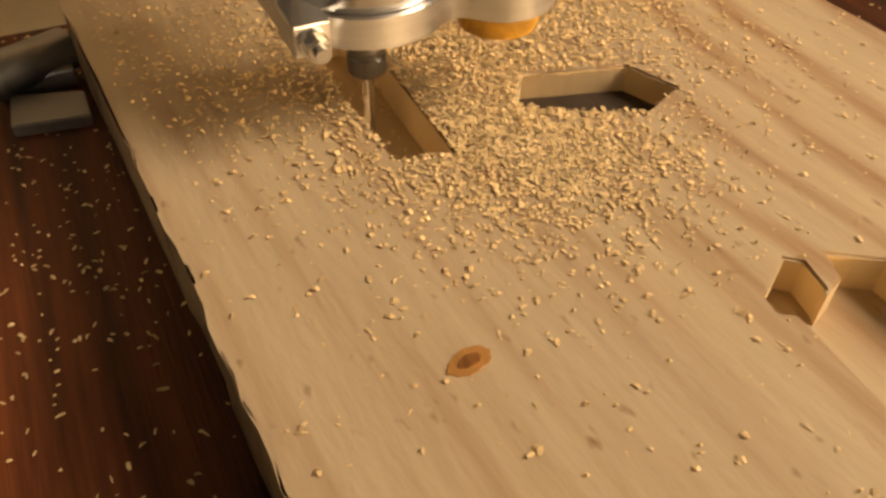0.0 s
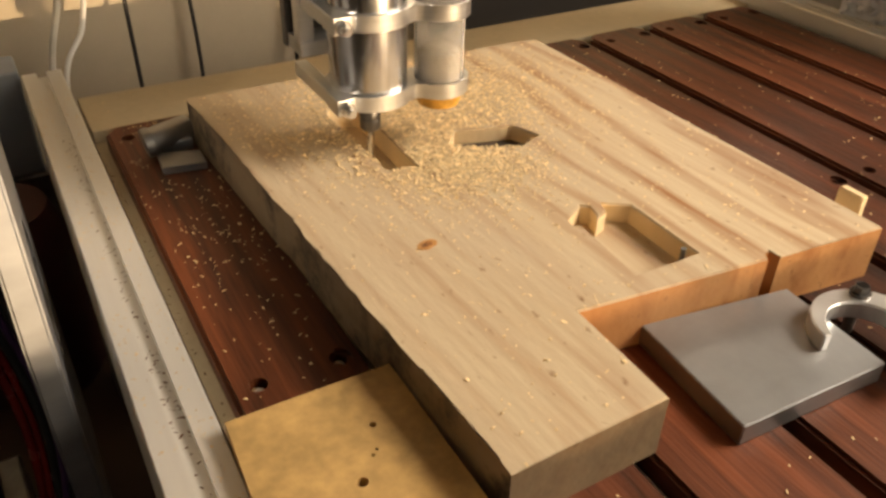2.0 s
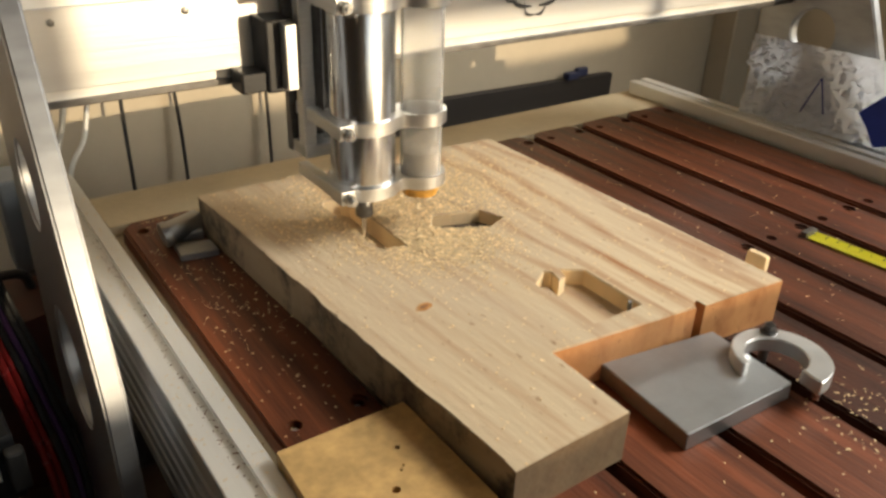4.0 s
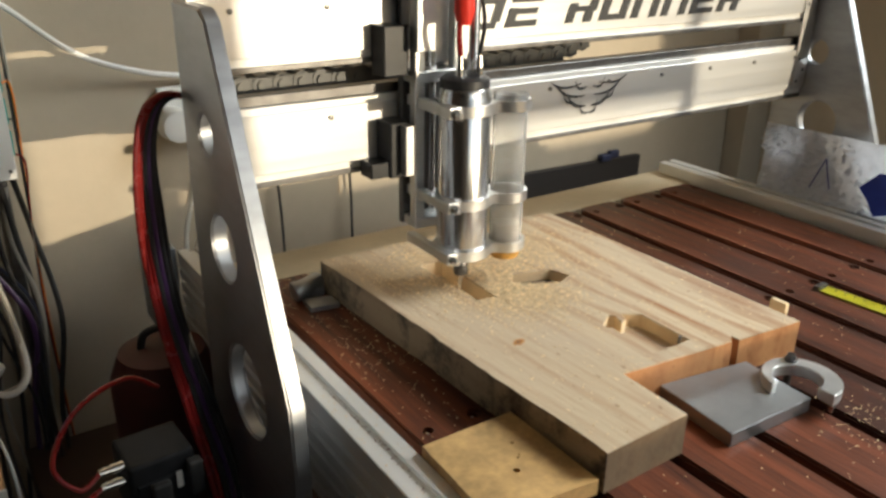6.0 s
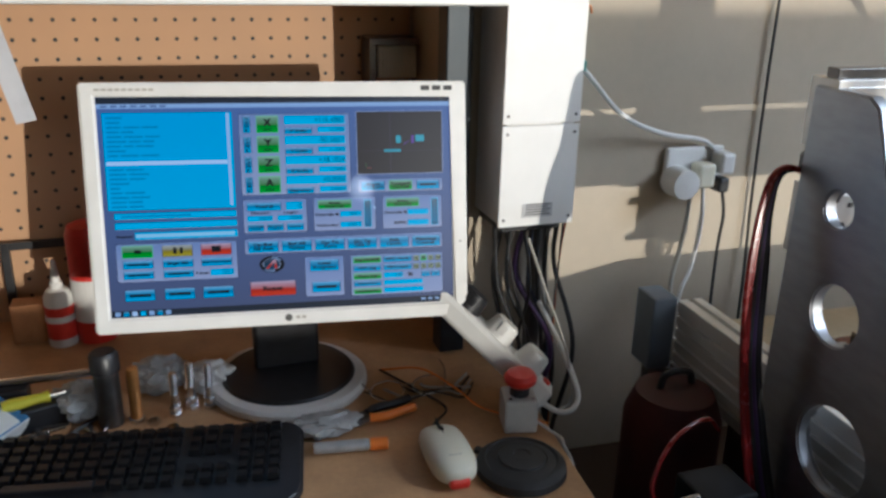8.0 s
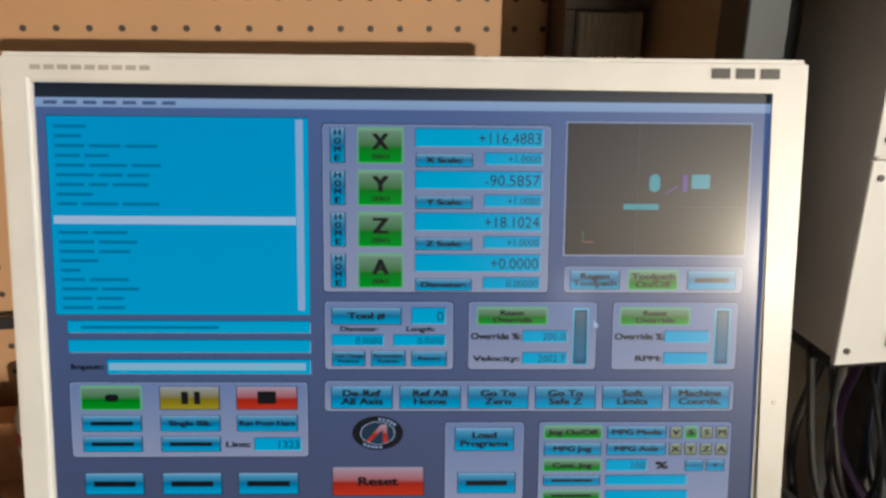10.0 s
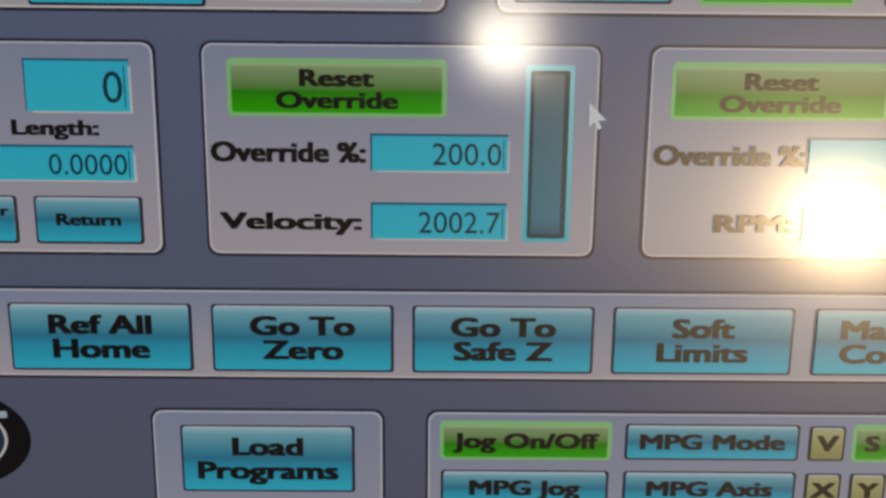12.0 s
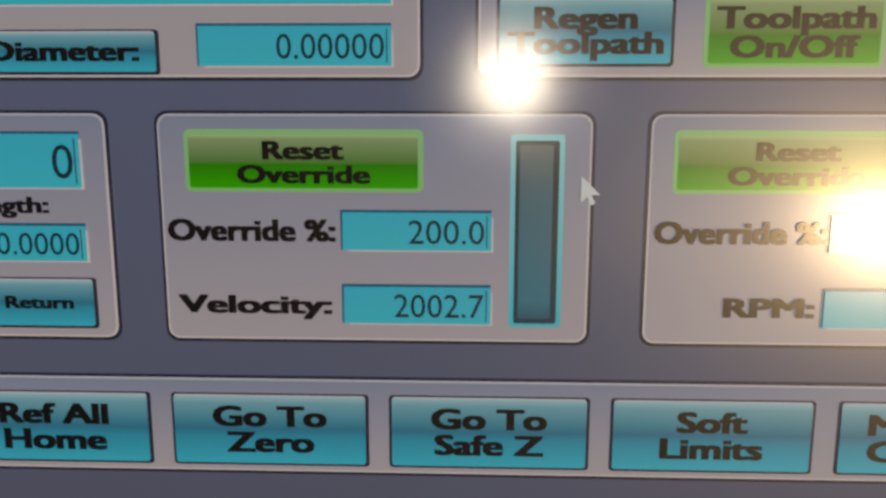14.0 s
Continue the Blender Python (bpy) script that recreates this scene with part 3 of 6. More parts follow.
for k in range(40):
    f = k / 40
    cx, cy = 0.592 + 0.02 * f, 0.126 - 0.55 * f
    part("tick", box(cx + 0.008, cx + (0.015 if k % 5 else 0.010), cy - 0.0006, cy + 0.0006, -0.0446, -0.0441), BLACK, tape)

# ---- gantry ----
GY = 0.452   # front of the beams, in bed axes
gantry = thing("gantry", "aluminium gantry with tapered side plates and twin beams", "gantry", BED)
side = [(0.487, 0.363), (0.400, 0.363), (0.384, 0.352), (0.232, -0.012), (0.226, -0.10), (0.24, -0.30), (0.487, -0.30)]
sideholes = [ring(0.022, 36, (0.414, 0.232)), ring(0.037, 40, (0.390, 0.110)), ring(0.055, 48, (0.355, -0.052))]


def to_side(bm, x):
    # (y, z) drawn flat, thickness along x
    return xf(bm, Matrix(((0, 0, 1, x), (1, 0, 0, 0), (0, 1, 0, 0), (0, 0, 0, 1))))


for sx, sy in ((-0.211, 0.0), (0.914, 0.022)):
    bm = plate(side, sideholes, 0, 0.018)
    bevel_sharp(bm, 0.0022, 3, 0.9)
    part("side_plate", xf(to_side(bm, sx), Matrix.Translation((0, sy, 0))), PLATE, gantry, "thick milled aluminium side plate with three round holes", smooth=True)

LETTER = mat("black_vinyl", (0.012, 0.012, 0.013), 0.45, 0, 0.2, 40, bump=0.0)
for z0, z1 in ((0.165, 0.236), (0.300, 0.364)):
    part("beam", box(-0.204, 0.914, GY + 0.004, GY + 0.05, z0 - 0.010, z1 + 0.008, 0.001), EXTR, gantry)
    part("beam_plate", box(-0.194, 0.912, GY, GY + 0.0035, z0, z1, 0.0006), ALUX, gantry, "brushed aluminium face plate")
    part("linear_rail", box(-0.20, 0.912, GY + 0.012, GY + 0.032, z1 + 0.008, z1 + 0.020, 0.001), DSTEEL, gantry, "dark steel linear rail")
    for k in range(10):
        if z0 > 0.25 and 2 < k < 8:
            continue
        part("screw", xf(lathe([(0.0001, 0.0), (0.0032, 0.0), (0.0032, 0.0016), (0.0001, 0.002)], 12), Matrix.Translation((-0.16 + 0.115 * k, GY - 0.0003, z1 - 0.012)) @ Matrix.Rotation(radians(90), 4, "X")), DSTEEL, gantry)
    for zz in (z0 + 0.012, z1 - 0.014):
        part("end_screw", xf(lathe([(0.0001, 0.0), (0.0035, 0.0), (0.0035, 0.002), (0.0001, 0.0022)], 12), Matrix.Translation((0.898, GY - 0.0003, zz)) @ Matrix.Rotation(radians(90), 4, "X")), DSTEEL, gantry)
    part("lower_lip", box(-0.193, 0.912, GY + 0.002, GY + 0.03, z0 - 0.016, z0 - 0.009, 0.001), DSTEEL, gantry)
part("end_bracket", box(0.878, 0.912, GY - 0.003, GY + 0.0, 0.172, 0.360, 0.0005), ALUX, gantry)
for z0, z1 in ((0.165, 0.236), (0.300, 0.364)):
    for k in range(3):
        part("hole", xf(cyl(0.0028, 0, 0.0006, seg=12), Matrix.Translation((0.886 + 0.014 * (k % 2), GY - 0.0032, z0 + 0.015 + 0.02 * k)) @ Matrix.Rotation(radians(90), 4, "X")), LETTER, gantry)
# lettering on the upper face, with the word partly hidden by the carriage
face = Matrix.Translation((0, GY - 0.0012, 0)) @ Matrix.Rotation(radians(90), 4, "X")
GLYPH = {"D": ((0, 0.3, 0, 0.62), (0, 1, 0.78, 1), (0.72, 1, 0.2, 1), (0, 0.9, 0, 0.2)), "E": ((0, 0.28, 0, 0.62), (0, 1, 0.79, 1), (0, 0.92, 0.40, 0.60), (0, 1, 0, 0.21)),
         "R": ((0, 0.28, 0, 0.66), (0, 1, 0.79, 1), (0.72, 1, 0.46, 1), (0.2, 1, 0.36, 0.55), (0.62, 0.92, 0, 0.38)), "U": ((0, 0.28, 0, 1), (0.72, 1, 0, 1), (0, 1, 0, 0.21)),
         "N": ((0, 0.28, 0, 0.72), (0, 1, 0.79, 1), (0.72, 1, 0, 1))}
for word, x0 in (("DE", 0.148), ("RUNNER", 0.318)):
    for k, ch in enumerate(word):
        bm = merge(*[xf(plate([(a0, c0), (a1, c0), (a1, c1), (a0, c1)], [], 0, 0.0004 + 0.00003 * q), Matrix.Identity(4)) for q, (a0, a1, c0, c1) in enumerate(GLYPH[ch])])
        part("lettering", xf(bm, face @ Matrix.Translation((x0 + 0.064 * k, 0.3135, 0)) @ Matrix.Diagonal((0.053, 0.040, 1, 1)) @ Matrix(((1, 0.28, 0, 0), (0, 1, 0, 0), (0, 0, 1, 0), (0, 0, 0, 1)))), LETTER, gantry)
# tribal emblem below: curved black strokes, mirrored
eb = []
for sgn in (-1, 1):
    for (x0, z0, x1, z1, w) in ((0.004, 0.0, 0.030, 0.016, 0.004), (0.006, 0.012, 0.044, 0.026, 0.003), (0.004, 0.022, 0.020, 0.030, 0.003), (0.02, 0.006, 0.036, 0.02, 0.0026),
                                (0.012, 0.026, 0.052, 0.031, 0.0026), (0.0, -0.008, 0.012, 0.006, 0.003)):
        pts = []
        for k in range(9):
            f = k / 8
            bow = 0.005 * math.sin(math.pi * f)
            pts.append((sgn * (x0 + (x1 - x0) * f + bow * 0.6), z0 + (z1 - z0) * f - bow, w * math.sin(math.pi * (0.12 + 0.8 * f))))
        up = [(p[0], p[1] + p[2] / 2) for p in pts]
        dn = [(p[0], p[1] - p[2] / 2) for p in pts]
        part("emblem", xf(plate((up + dn[::-1])[::sgn], [], 0, 0.0005), face @ Matrix.Translation((0.376, 0.192, 0)) @ Matrix.Diagonal((1.45, 1.3, 1, 1))), LETTER, gantry, "black curled emblem stroke")

# cable carrier chain behind and between the beams
chain = thing("cable_chain", "black plastic cable carrier chain between the beams", "cable chain", BED)
link = None
for k in range(30):
    x = -0.17 + 0.026 * k
    lift = 0.0 if k < 19 else 0.0016 * (k - 19) ** 2
    if link is None:
        bm = merge(xf(cyl(0.0128, 0, 0.003, seg=22, bevel=0.0008), Matrix.Translation((0.012, 0.003, 0.012)) @ Matrix.Rotation(radians(90), 4, "X")), box(0.0, 0.026, 0.0008, 0.0028, 0.002, 0.022, 0.0006, 1), box(0, 0.024, 0.026, 0.029, 0, 0.024, 0.004, 1), box(0.006, 0.018, 0, 0.029, 0.021, 0.024),
                   xf(cyl(0.0065, -0.003, 0.0, seg=18), Matrix.Translation((0.012, 0.0, 0.012)) @ Matrix.Rotation(radians(-90), 4, "X")))
        link = part("chain_link", bm, mat("chain_plastic", (0.13, 0.13, 0.125), 0.45, 0, 0.2, 40, bump=0.05), chain)
        ob = link
    else:
        ob = link.copy()
        scene.collection.objects.link(ob)
    ob.location = (x, GY + 0.058, 0.246 + min(lift, 0.10))
    ob.rotation_euler = (0, -min(0.6, lift * 8), 0)
# motor cable that leaves the chain
cable("chain_cable", "thick black cable that loops down from the upper beam", [(0.33, 0.50, 0.30), (0.40, 0.52, 0.31), (0.45, 0.53, 0.36), (0.44, 0.53, 0.45), (0.30, 0.53, 0.50), (0.1, 0.52, 0.48)], 0.008, RUBBER)

# ---- carriage with spindle ----
SX, SY = 0.092, 0.369   # spindle axis in bed axes
spin = thing("spindle_carriage", "milling spindle in polished clamps on its vertical carriage", "spindle", BED)
car = part("carriage_plate", box(SX - 0.046, SX + 0.046, GY - 0.014, GY - 0.004, 0.075, 0.50, 0.001), DSTEEL, spin, "dark carriage back plate")
for bx in (SX - 0.044, SX + 0.012):
    part("guide_bar", box(bx, bx + 0.014, GY - 0.042, GY - 0.028, 0.075, 0.50, 0.0015), ALU, spin)
part("cross_bar", box(SX - 0.044, SX + 0.026, GY - 0.044, GY - 0.014, 0.075, 0.088, 0.001), ALU, spin)
part("cross_bar", box(SX - 0.044, SX + 0.026, GY - 0.044, GY - 0.014, 0.262, 0.276, 0.001), ALU, spin)
part("lead_screw", cyl(0.005, 0.08, 0.5, (SX - 0.01, GY - 0.026), 16), STEEL, spin)
part("linear_bearing", box(SX - 0.075, SX - 0.046, GY - 0.035, GY + 0.004, 0.145, 0.215, 0.002), BLACK, spin, "black rail bearing block")
part("bearing_cap", box(SX - 0.062, SX - 0.050, GY - 0.050, GY - 0.036, 0.150, 0.213, 0.001), ALU, spin)
part("bearing_foot", box(SX - 0.100, SX - 0.07, GY - 0.03, GY + 0.0, 0.146, 0.166, 0.002), BLACK, spin)
part("linear_bearing", box(SX - 0.080, SX - 0.046, GY - 0.03, GY + 0.002, 0.270, 0.330, 0.002), BLACK, spin)
part("linear_bearing", box(SX - 0.075, SX - 0.046, GY - 0.03, GY + 0.002, 0.36, 0.42, 0.002), BLACK, spin)
part("motor_tube", lathe([(0.0001, 0.052), (0.030, 0.052), (0.0325, 0.054), (0.0325, 0.250), (0.0315, 0.2515), (0.0315, 0.256), (0.029, 0.262), (0.0001, 0.262)], 56), STEEL, spin, "polished steel spindle body", smooth=True).location = (SX, SY, 0)
part("motor_cap", lathe([(0.0001, 0.262), (0.030, 0.262), (0.030, 0.272), (0.024, 0.276), (0.0001, 0.276)], 40), BLACK, spin, smooth=True).location = (SX, SY, 0)
TX, TY = SX + 0.060, SY - 0.014   # dust tube beside it
bm = plate(ring(0.0215, 44), [ring(0.0190, 44)], 0.046, 0.250)
part("dust_tube", bm, ACRYLIC, spin, "clear acrylic dust tube coated with fine dust", smooth=True).location = (TX, TY, 0)
part("dust_fill", lathe([(0.0001, 0.047), (0.0178, 0.047), (0.0178, 0.083), (0.012, 0.086), (0.0001, 0.084)], 32), mat("pale_sawdust", (0.55, 0.47, 0.36), 0.9, 0, 0.2, 200, bump=0.4), spin, "pale sawdust").location = (TX, TY, 0)
part("brush_collar", lathe([(0.0001, 0.036), (0.018, 0.036), (0.0195, 0.040), (0.0195, 0.046), (0.0001, 0.046)], 36), mat("amber_bristle", (0.62, 0.33, 0.06), 0.4, 0.1, 0.35, 120, bump=0.3), spin, "amber brush collar under the dust tube", smooth=True).location = (TX, TY, 0)


def band_outline(n=96, k=0.016):
    """One smooth outline round the spindle and the dust tube."""
    ax, ay = TX - SX, TY - SY
    d0 = math.hypot(ax, ay)
    ox, oy = ax / d0 * 0.0365, ay / d0 * 0.0365
    pts = []
    for i in range(n):
        a = 2 * math.pi * i / n
        t = 0.0
        while t < 0.09:
            x, y = ox + t * math.cos(a), oy + t * math.sin(a)
            d1, d2 = math.hypot(x, y) - 0.0375, math.hypot(x - ax, y - ay) - 0.0255
            h = max(k - abs(d1 - d2), 0) / k
            if min(d1, d2) - h * h * k / 4 > 0:
                break
            t += 0.0004
        pts.append((ox + t * math.cos(a), oy + t * math.sin(a)))
    return pts


for zc in (0.061, 0.128, 0.244):
    zt = zc - 0.006
    c = part("clamp_ring", bevel_sharp(plate(band_outline(), [ring(0.0326, 48), ring(0.0216, 40, (TX - SX, TY - SY))], zt - 0.007, zt + 0.006), 0.0008, 2, 0.9), ALU, spin, "polished aluminium double clamp ring", smooth=True)
    c.location = (SX, SY, 0)
    part("clamp_arm", box(-0.041, -0.030, -0.012, GY - SY - 0.016, zt - 0.006, zt + 0.007, 0.001), ALU, c)
    part("clamp_ear", box(-0.042, -0.026, -0.031, -0.008, zt - 0.0065, zt + 0.0075, 0.001), ALU, c)
    nut = merge(cyl(0.0062, 0, 0.004, seg=24), cyl(0.0050, 0.004, 0.010, seg=6), cyl(0.003, 0.010, 0.013, seg=16))
    part("clamp_nut", xf(nut, Matrix.Translation((-0.0345, -0.031, zt)) @ Matrix.Rotation(radians(90), 4, "X")), STEEL, c, "bright nut and washer", smooth=True)
part("shaft", cyl(0.0065, 0.034, 0.056, (SX, SY), 24), STEEL, spin)
part("collet_nut", lathe([(0.0001, 0.017), (0.0080, 0.017), (0.0092, 0.0185), (0.0092, 0.026), (0.0084, 0.027), (0.0084, 0.0285), (0.0092, 0.0295), (0.0092, 0.034), (0.0082, 0.036), (0.0001, 0.036)], 26), DSTEEL, spin, "dark steel collet nut", smooth=True).location = (SX, SY, 0)
part("cutter", merge(cyl(0.0030, 0.0, 0.026, seg=20), cyl(0.0028, -0.0165, 0.0, seg=20)), STEEL, spin, "straight steel milling cutter", smooth=True).location = (SX, SY, 0)
# terminals and leads on the motor
for i, (dx, dy) in enumerate(((-0.014, -0.01), (0.012, -0.012))):
    part("terminal", lathe([(0.0001, 0.27), (0.005, 0.27), (0.005, 0.285), (0.0035, 0.30), (0.0001, 0.302)], 16), STEEL, spin).location = (SX + dx, SY + dy, 0)
part("hose_fitting", lathe([(0.0001, 0.272), (0.0085, 0.272), (0.0085, 0.296), (0.0065, 0.30), (0.0065, 0.5), (0.0001, 0.5)], 24), STEEL, spin, smooth=True).location = (SX + 0.018, SY + 0.008, 0)
part("front_plate", box(SX - 0.012, SX + 0.048, GY - 0.024, GY - 0.014, 0.282, 0.50, 0.001), ALUX, spin)
part("front_plate", box(SX - 0.046, SX - 0.020, GY - 0.05, GY - 0.043, 0.30, 0.50, 0.001), ALUX, spin)
part("lead", tube([(SX - 0.014, SY - 0.01, 0.30), (SX - 0.018, SY - 0.012, 0.33), (SX - 0.008, SY - 0.005, 0.38), (SX - 0.012, SY, 0.46), (SX - 0.01, SY + 0.01, 0.52)], 0.0035), REDT, spin, "red lead", smooth=True)
part("lead", tube([(SX + 0.012, SY - 0.012, 0.30), (SX + 0.016, SY - 0.014, 0.34), (SX + 0.006, SY - 0.01, 0.40), (SX + 0.002, SY, 0.5)], 0.0025), RUBBER, spin, "black lead", smooth=True)
part("tape_wrap", lathe([(0.0001, 0.335), (0.008, 0.335), (0.012, 0.35), (0.011, 0.385), (0.014, 0.40), (0.0001, 0.41)], 18), REDM, spin, "red tape round the leads", smooth=True).location = (SX - 0.010, SY - 0.010, 0)

# ---- foam sheet at the right of the bed ----
foam = thing("foam_sheet", "pale grey foam sheet with crumbled face and a pen triangle", "foam sheet")
bm = bmesh.new()
ny, nz = 230, 60
g = []
for i in range(ny + 1):
    row = []
    for j in range(nz + 1):
        y, z = 0.440 - 0.62 * i / ny, -0.0275 + 0.128 * j / nz
        e = noise.fractal(Vector((y * 95, z * 110, 3)), 0.9, 2.0, 4)
        rough_zone = max(0.12, min(1, 1.3 - i / 90 - j / 150))
        x = 0.897 + 0.03 * i / ny - max(0, e) * 0.014 * rough_zone + 0.004 * math.sin(z * 60) * (i < 8)
        row.append(bm.verts.new((x, y + (0.004 * noise.noise(Vector((z * 60, 1, 1))) if i == 0 else 0), z + (0.003 * noise.noise(Vector((y * 30, 5, 1))) if j == nz else 0))))
    g.append(row)
for i in range(ny):
    for j in range(nz):
        bm.faces.new((g[i][j], g[i + 1][j], g[i + 1][j + 1], g[i][j + 1]))
bmesh.ops.solidify(bm, geom=bm.faces[:], thickness=-0.02)
part("sheet", bm, FOAM, foam, smooth=True)
tri = [(0.335, 0.0), (0.313, 0.058), (0.298, 0.006)]
for a, b in zip(tri, tri[1:]):
    part("pen_line", tube([(0.893, a[0], a[1]), (0.893, (a[0] + b[0]) / 2, (a[1] + b[1]) / 2), (0.893, b[0], b[1])], 0.0012, 6, 2), INK, foam, "blue pen stroke")
tagged(part("masking_tape", xf(bevel_sharp(plate([(0.245, 0.024), (0.215, 0.056), (0.19, 0.058), (0.185, -0.01), (0.212, -0.02), (0.227, 0.004)], [], 0, 0.0012), 0.0003), Matrix(((0, 0, 1, 0.890), (1, 0, 0, 0), (0, 1, 0, 0), (0, 0, 0, 1)))), BLUE), "torn blue masking tape on the foam sheet", "tape")
# dark strip added to stand in for the shade along the wall
tagged(part("trim_shade_strip", xf(box(-0.32, 0.32, 0.0, 0.018, -0.09, 0.0, 0.002), Matrix.Translation((0.82, 0.927, -0.104)) @ Matrix.Rotation(radians(2.2), 4, "Y")), mat("wall_shade_strip", (0.022, 0.017, 0.014), 0.7, 0, 0.3, 14, (0.2, 1, 1), 0.2)), "dark strip added along the wall behind the machine in place of shade", "batten", kind="structure")
tagged(part("bench_clip", xf(merge(box(-0.035, 0.0, -0.012, 0.006, 0.0, 0.016, 0.003), box(-0.005, 0.030, -0.010, 0.004, 0.004, 0.024, 0.005)), Matrix.Translation((1.02, 0.93, -0.111)) @ Matrix.Rotation(radians(2.2), 4, "Y")), mat("navy_plastic", (0.02, 0.026, 0.07), 0.5, 0, 0.2, 40, bump=0.05)), "small navy blue plastic clip on the dark strip along the wall", "clip")

# ---- electronics at the left of the machine ----
post = thing("rack_post", "dark steel rack post behind the monitor", "post")
part("upright", box(-0.505, -0.463, 0.90, 0.944, ZF, 0.75, 0.002), mat("dark_blue_steel", (0.035, 0.045, 0.055), 0.45, 0.3, 0.2, 20, bump=0.05), post)
part("upright", box(-0.338, -0.322, 0.90, 0.935, ZF, 0.12, 0.002), DSTEEL, post)
enc = thing("control_box", "white metal control box in two stacked halves on the wall", "electrical box")
part("body", box(-0.437, -0.324, 0.823, 0.94, 0.103, 0.60, 0.002), BOXW, enc)
for z0, z1 in ((0.264, 0.60), (0.104, 0.261)):
    part("cover", box(-0.444, -0.318, 0.817, 0.823, z0, z1, 0.0012), BOXW, enc, "white front cover")
    for zz in (z0 + 0.012, z1 - 0.012):
        for xx in (-0.436, -0.326):
            part("screw", xf(cyl(0.0024, 0, 0.0015, seg=12), Matrix.Translation((xx, 0.817, zz)) @ Matrix.Rotation(radians(90), 4, "X")), DSTEEL, enc)
part("lower_lip", box(-0.43, -0.33, 0.84, 0.935, 0.088, 0.103, 0.002), BLACK, enc)
for k in range(7):
    zz = 0.13 + 0.045 * k
    part("terminal_block", box(-0.3235, -0.312, 0.845, 0.875, zz, zz + 0.035, 0.001), TEAL, enc, "green terminal block")
part("vent", box(-0.405, -0.355, 0.8155, 0.817, 0.118, 0.140, 0.0003), mat("grey_label", (0.5, 0.5, 0.5), 0.6, 0, 0.2, 200, bump=0.1), enc, "grey printed label")
for k in range(5):
    part("label_bar", box(-0.40, -0.36 - 0.004 * (k % 2), 0.8148, 0.8155, 0.122 + 0.004 * k, 0.1235 + 0.004 * k), GROOVE, enc)

rr = random.Random(9)
for k in range(13):
    x = -0.428 + 0.009 * k
    mt = (RUBBER, RUBBER, DSTEEL, RUBBER, GREYC, RUBBER, PURPLE, RUBBER, mat("blue_black_cable", (0.03, 0.04, 0.07), 0.4, 0, 0.2, 30, bump=0.02), RUBBER, RUBBER, GREYC, RUBBER)[k]
    pts = [(x, 0.86 + 0.02 * rr.random(), 0.095)]
    for z in (0.0, -0.12, -0.3, -0.55):
        pts.append((x + rr.uniform(-0.02, 0.02) + 0.02 * (z < -0.1), 0.85 + rr.uniform(-0.03, 0.05), z))
    cable("hanging_cable", "thin cable hanging down below the control box", pts, rr.uniform(0.0022, 0.0042), mt)
for k in range(6):
    pts = [(-0.312, 0.86, 0.13 + 0.05 * k), (-0.298 - 0.004 * (k % 2), 0.87, 0.11 + 0.05 * k), (-0.303, 0.88, 0.02), (-0.31 + 0.01 * rr.random(), 0.88, -0.15), (-0.30, 0.87, -0.5)]
    cable("side_wire", "thin wire running down beside the control box", pts, 0.0015, (REDT, RUBBER, ORANGE, RUBBER, GREYC, RUBBER)[k])
cable("signal_wire", "short coloured wires at the terminals", [(-0.315, 0.86, 0.42), (-0.30, 0.85, 0.43), (-0.29, 0.86, 0.42)], 0.0015, ORANGE)
cable("network_cable", "white cable hanging from the control box to the wall socket", [(-0.312, 0.85, 0.345), (-0.285, 0.86, 0.325), (-0.20, 0.89, 0.255), (-0.10, 0.92, 0.215), (-0.01, 0.93, 0.197), (0.02, 0.925, 0.175)], 0.0042, PLASTIC_W)
part_g = thing("cable_clamp", "teal cable clamp on the white cable", "clamp")
part("clip", box(-0.318, -0.30, 0.842, 0.862, 0.335, 0.352, 0.003), TEAL, part_g)

sock = thing("wall_socket", "white double wall socket with adapters plugged in", "socket")
part("faceplate", box(-0.078, 0.040, 0.932, 0.945, 0.110, 0.184, 0.003), PLASTIC_W, sock)
part("adapter", xf(lathe([(0.0001, 0), (0.026, 0), (0.028, 0.012), (0.026, 0.045), (0.0001, 0.048)], 28), Matrix.Translation((-0.062, 0.932, 0.128)) @ Matrix.Rotation(radians(90), 4, "X")), PLASTIC_W, sock, "round white adapter", smooth=True)
part("adapter", box(-0.030, 0.006, 0.90, 0.932, 0.115, 0.160, 0.006), BEIGE, sock, "cream plug")
part("adapter", box(0.012, 0.04, 0.895, 0.932, 0.14, 0.178, 0.005), PLASTIC_W, sock)
part("plug", box(0.016, 0.038, 0.90, 0.932, 0.105, 0.132, 0.005), BLACK, sock, "black plug")
cable("mains_cable", "grey-white mains cable from the wall socket", [(-0.04, 0.905, 0.115), (-0.045, 0.90, 0.06), (-0.052, 0.90, 0.0), (-0.075, 0.88, -0.06), (-0.10, 0.82, -0.15), (-0.13, 0.78, -0.35)], 0.0042, GREYC)
cable("mains_cable", "white mains cable from the wall socket", [(-0.015, 0.905, 0.115), (-0.012, 0.90, 0.05), (-0.03, 0.89, -0.03), (-0.07, 0.86, -0.1), (-0.09, 0.80, -0.35)], 0.0035, PLASTIC_W)
cable("mains_cable", "black mains cable from the wall socket", [(0.027, 0.905, 0.108), (0.033, 0.90, 0.06), (0.03, 0.90, -0.02), (0.03, 0.89, -0.3)], 0.003, RUBBER)
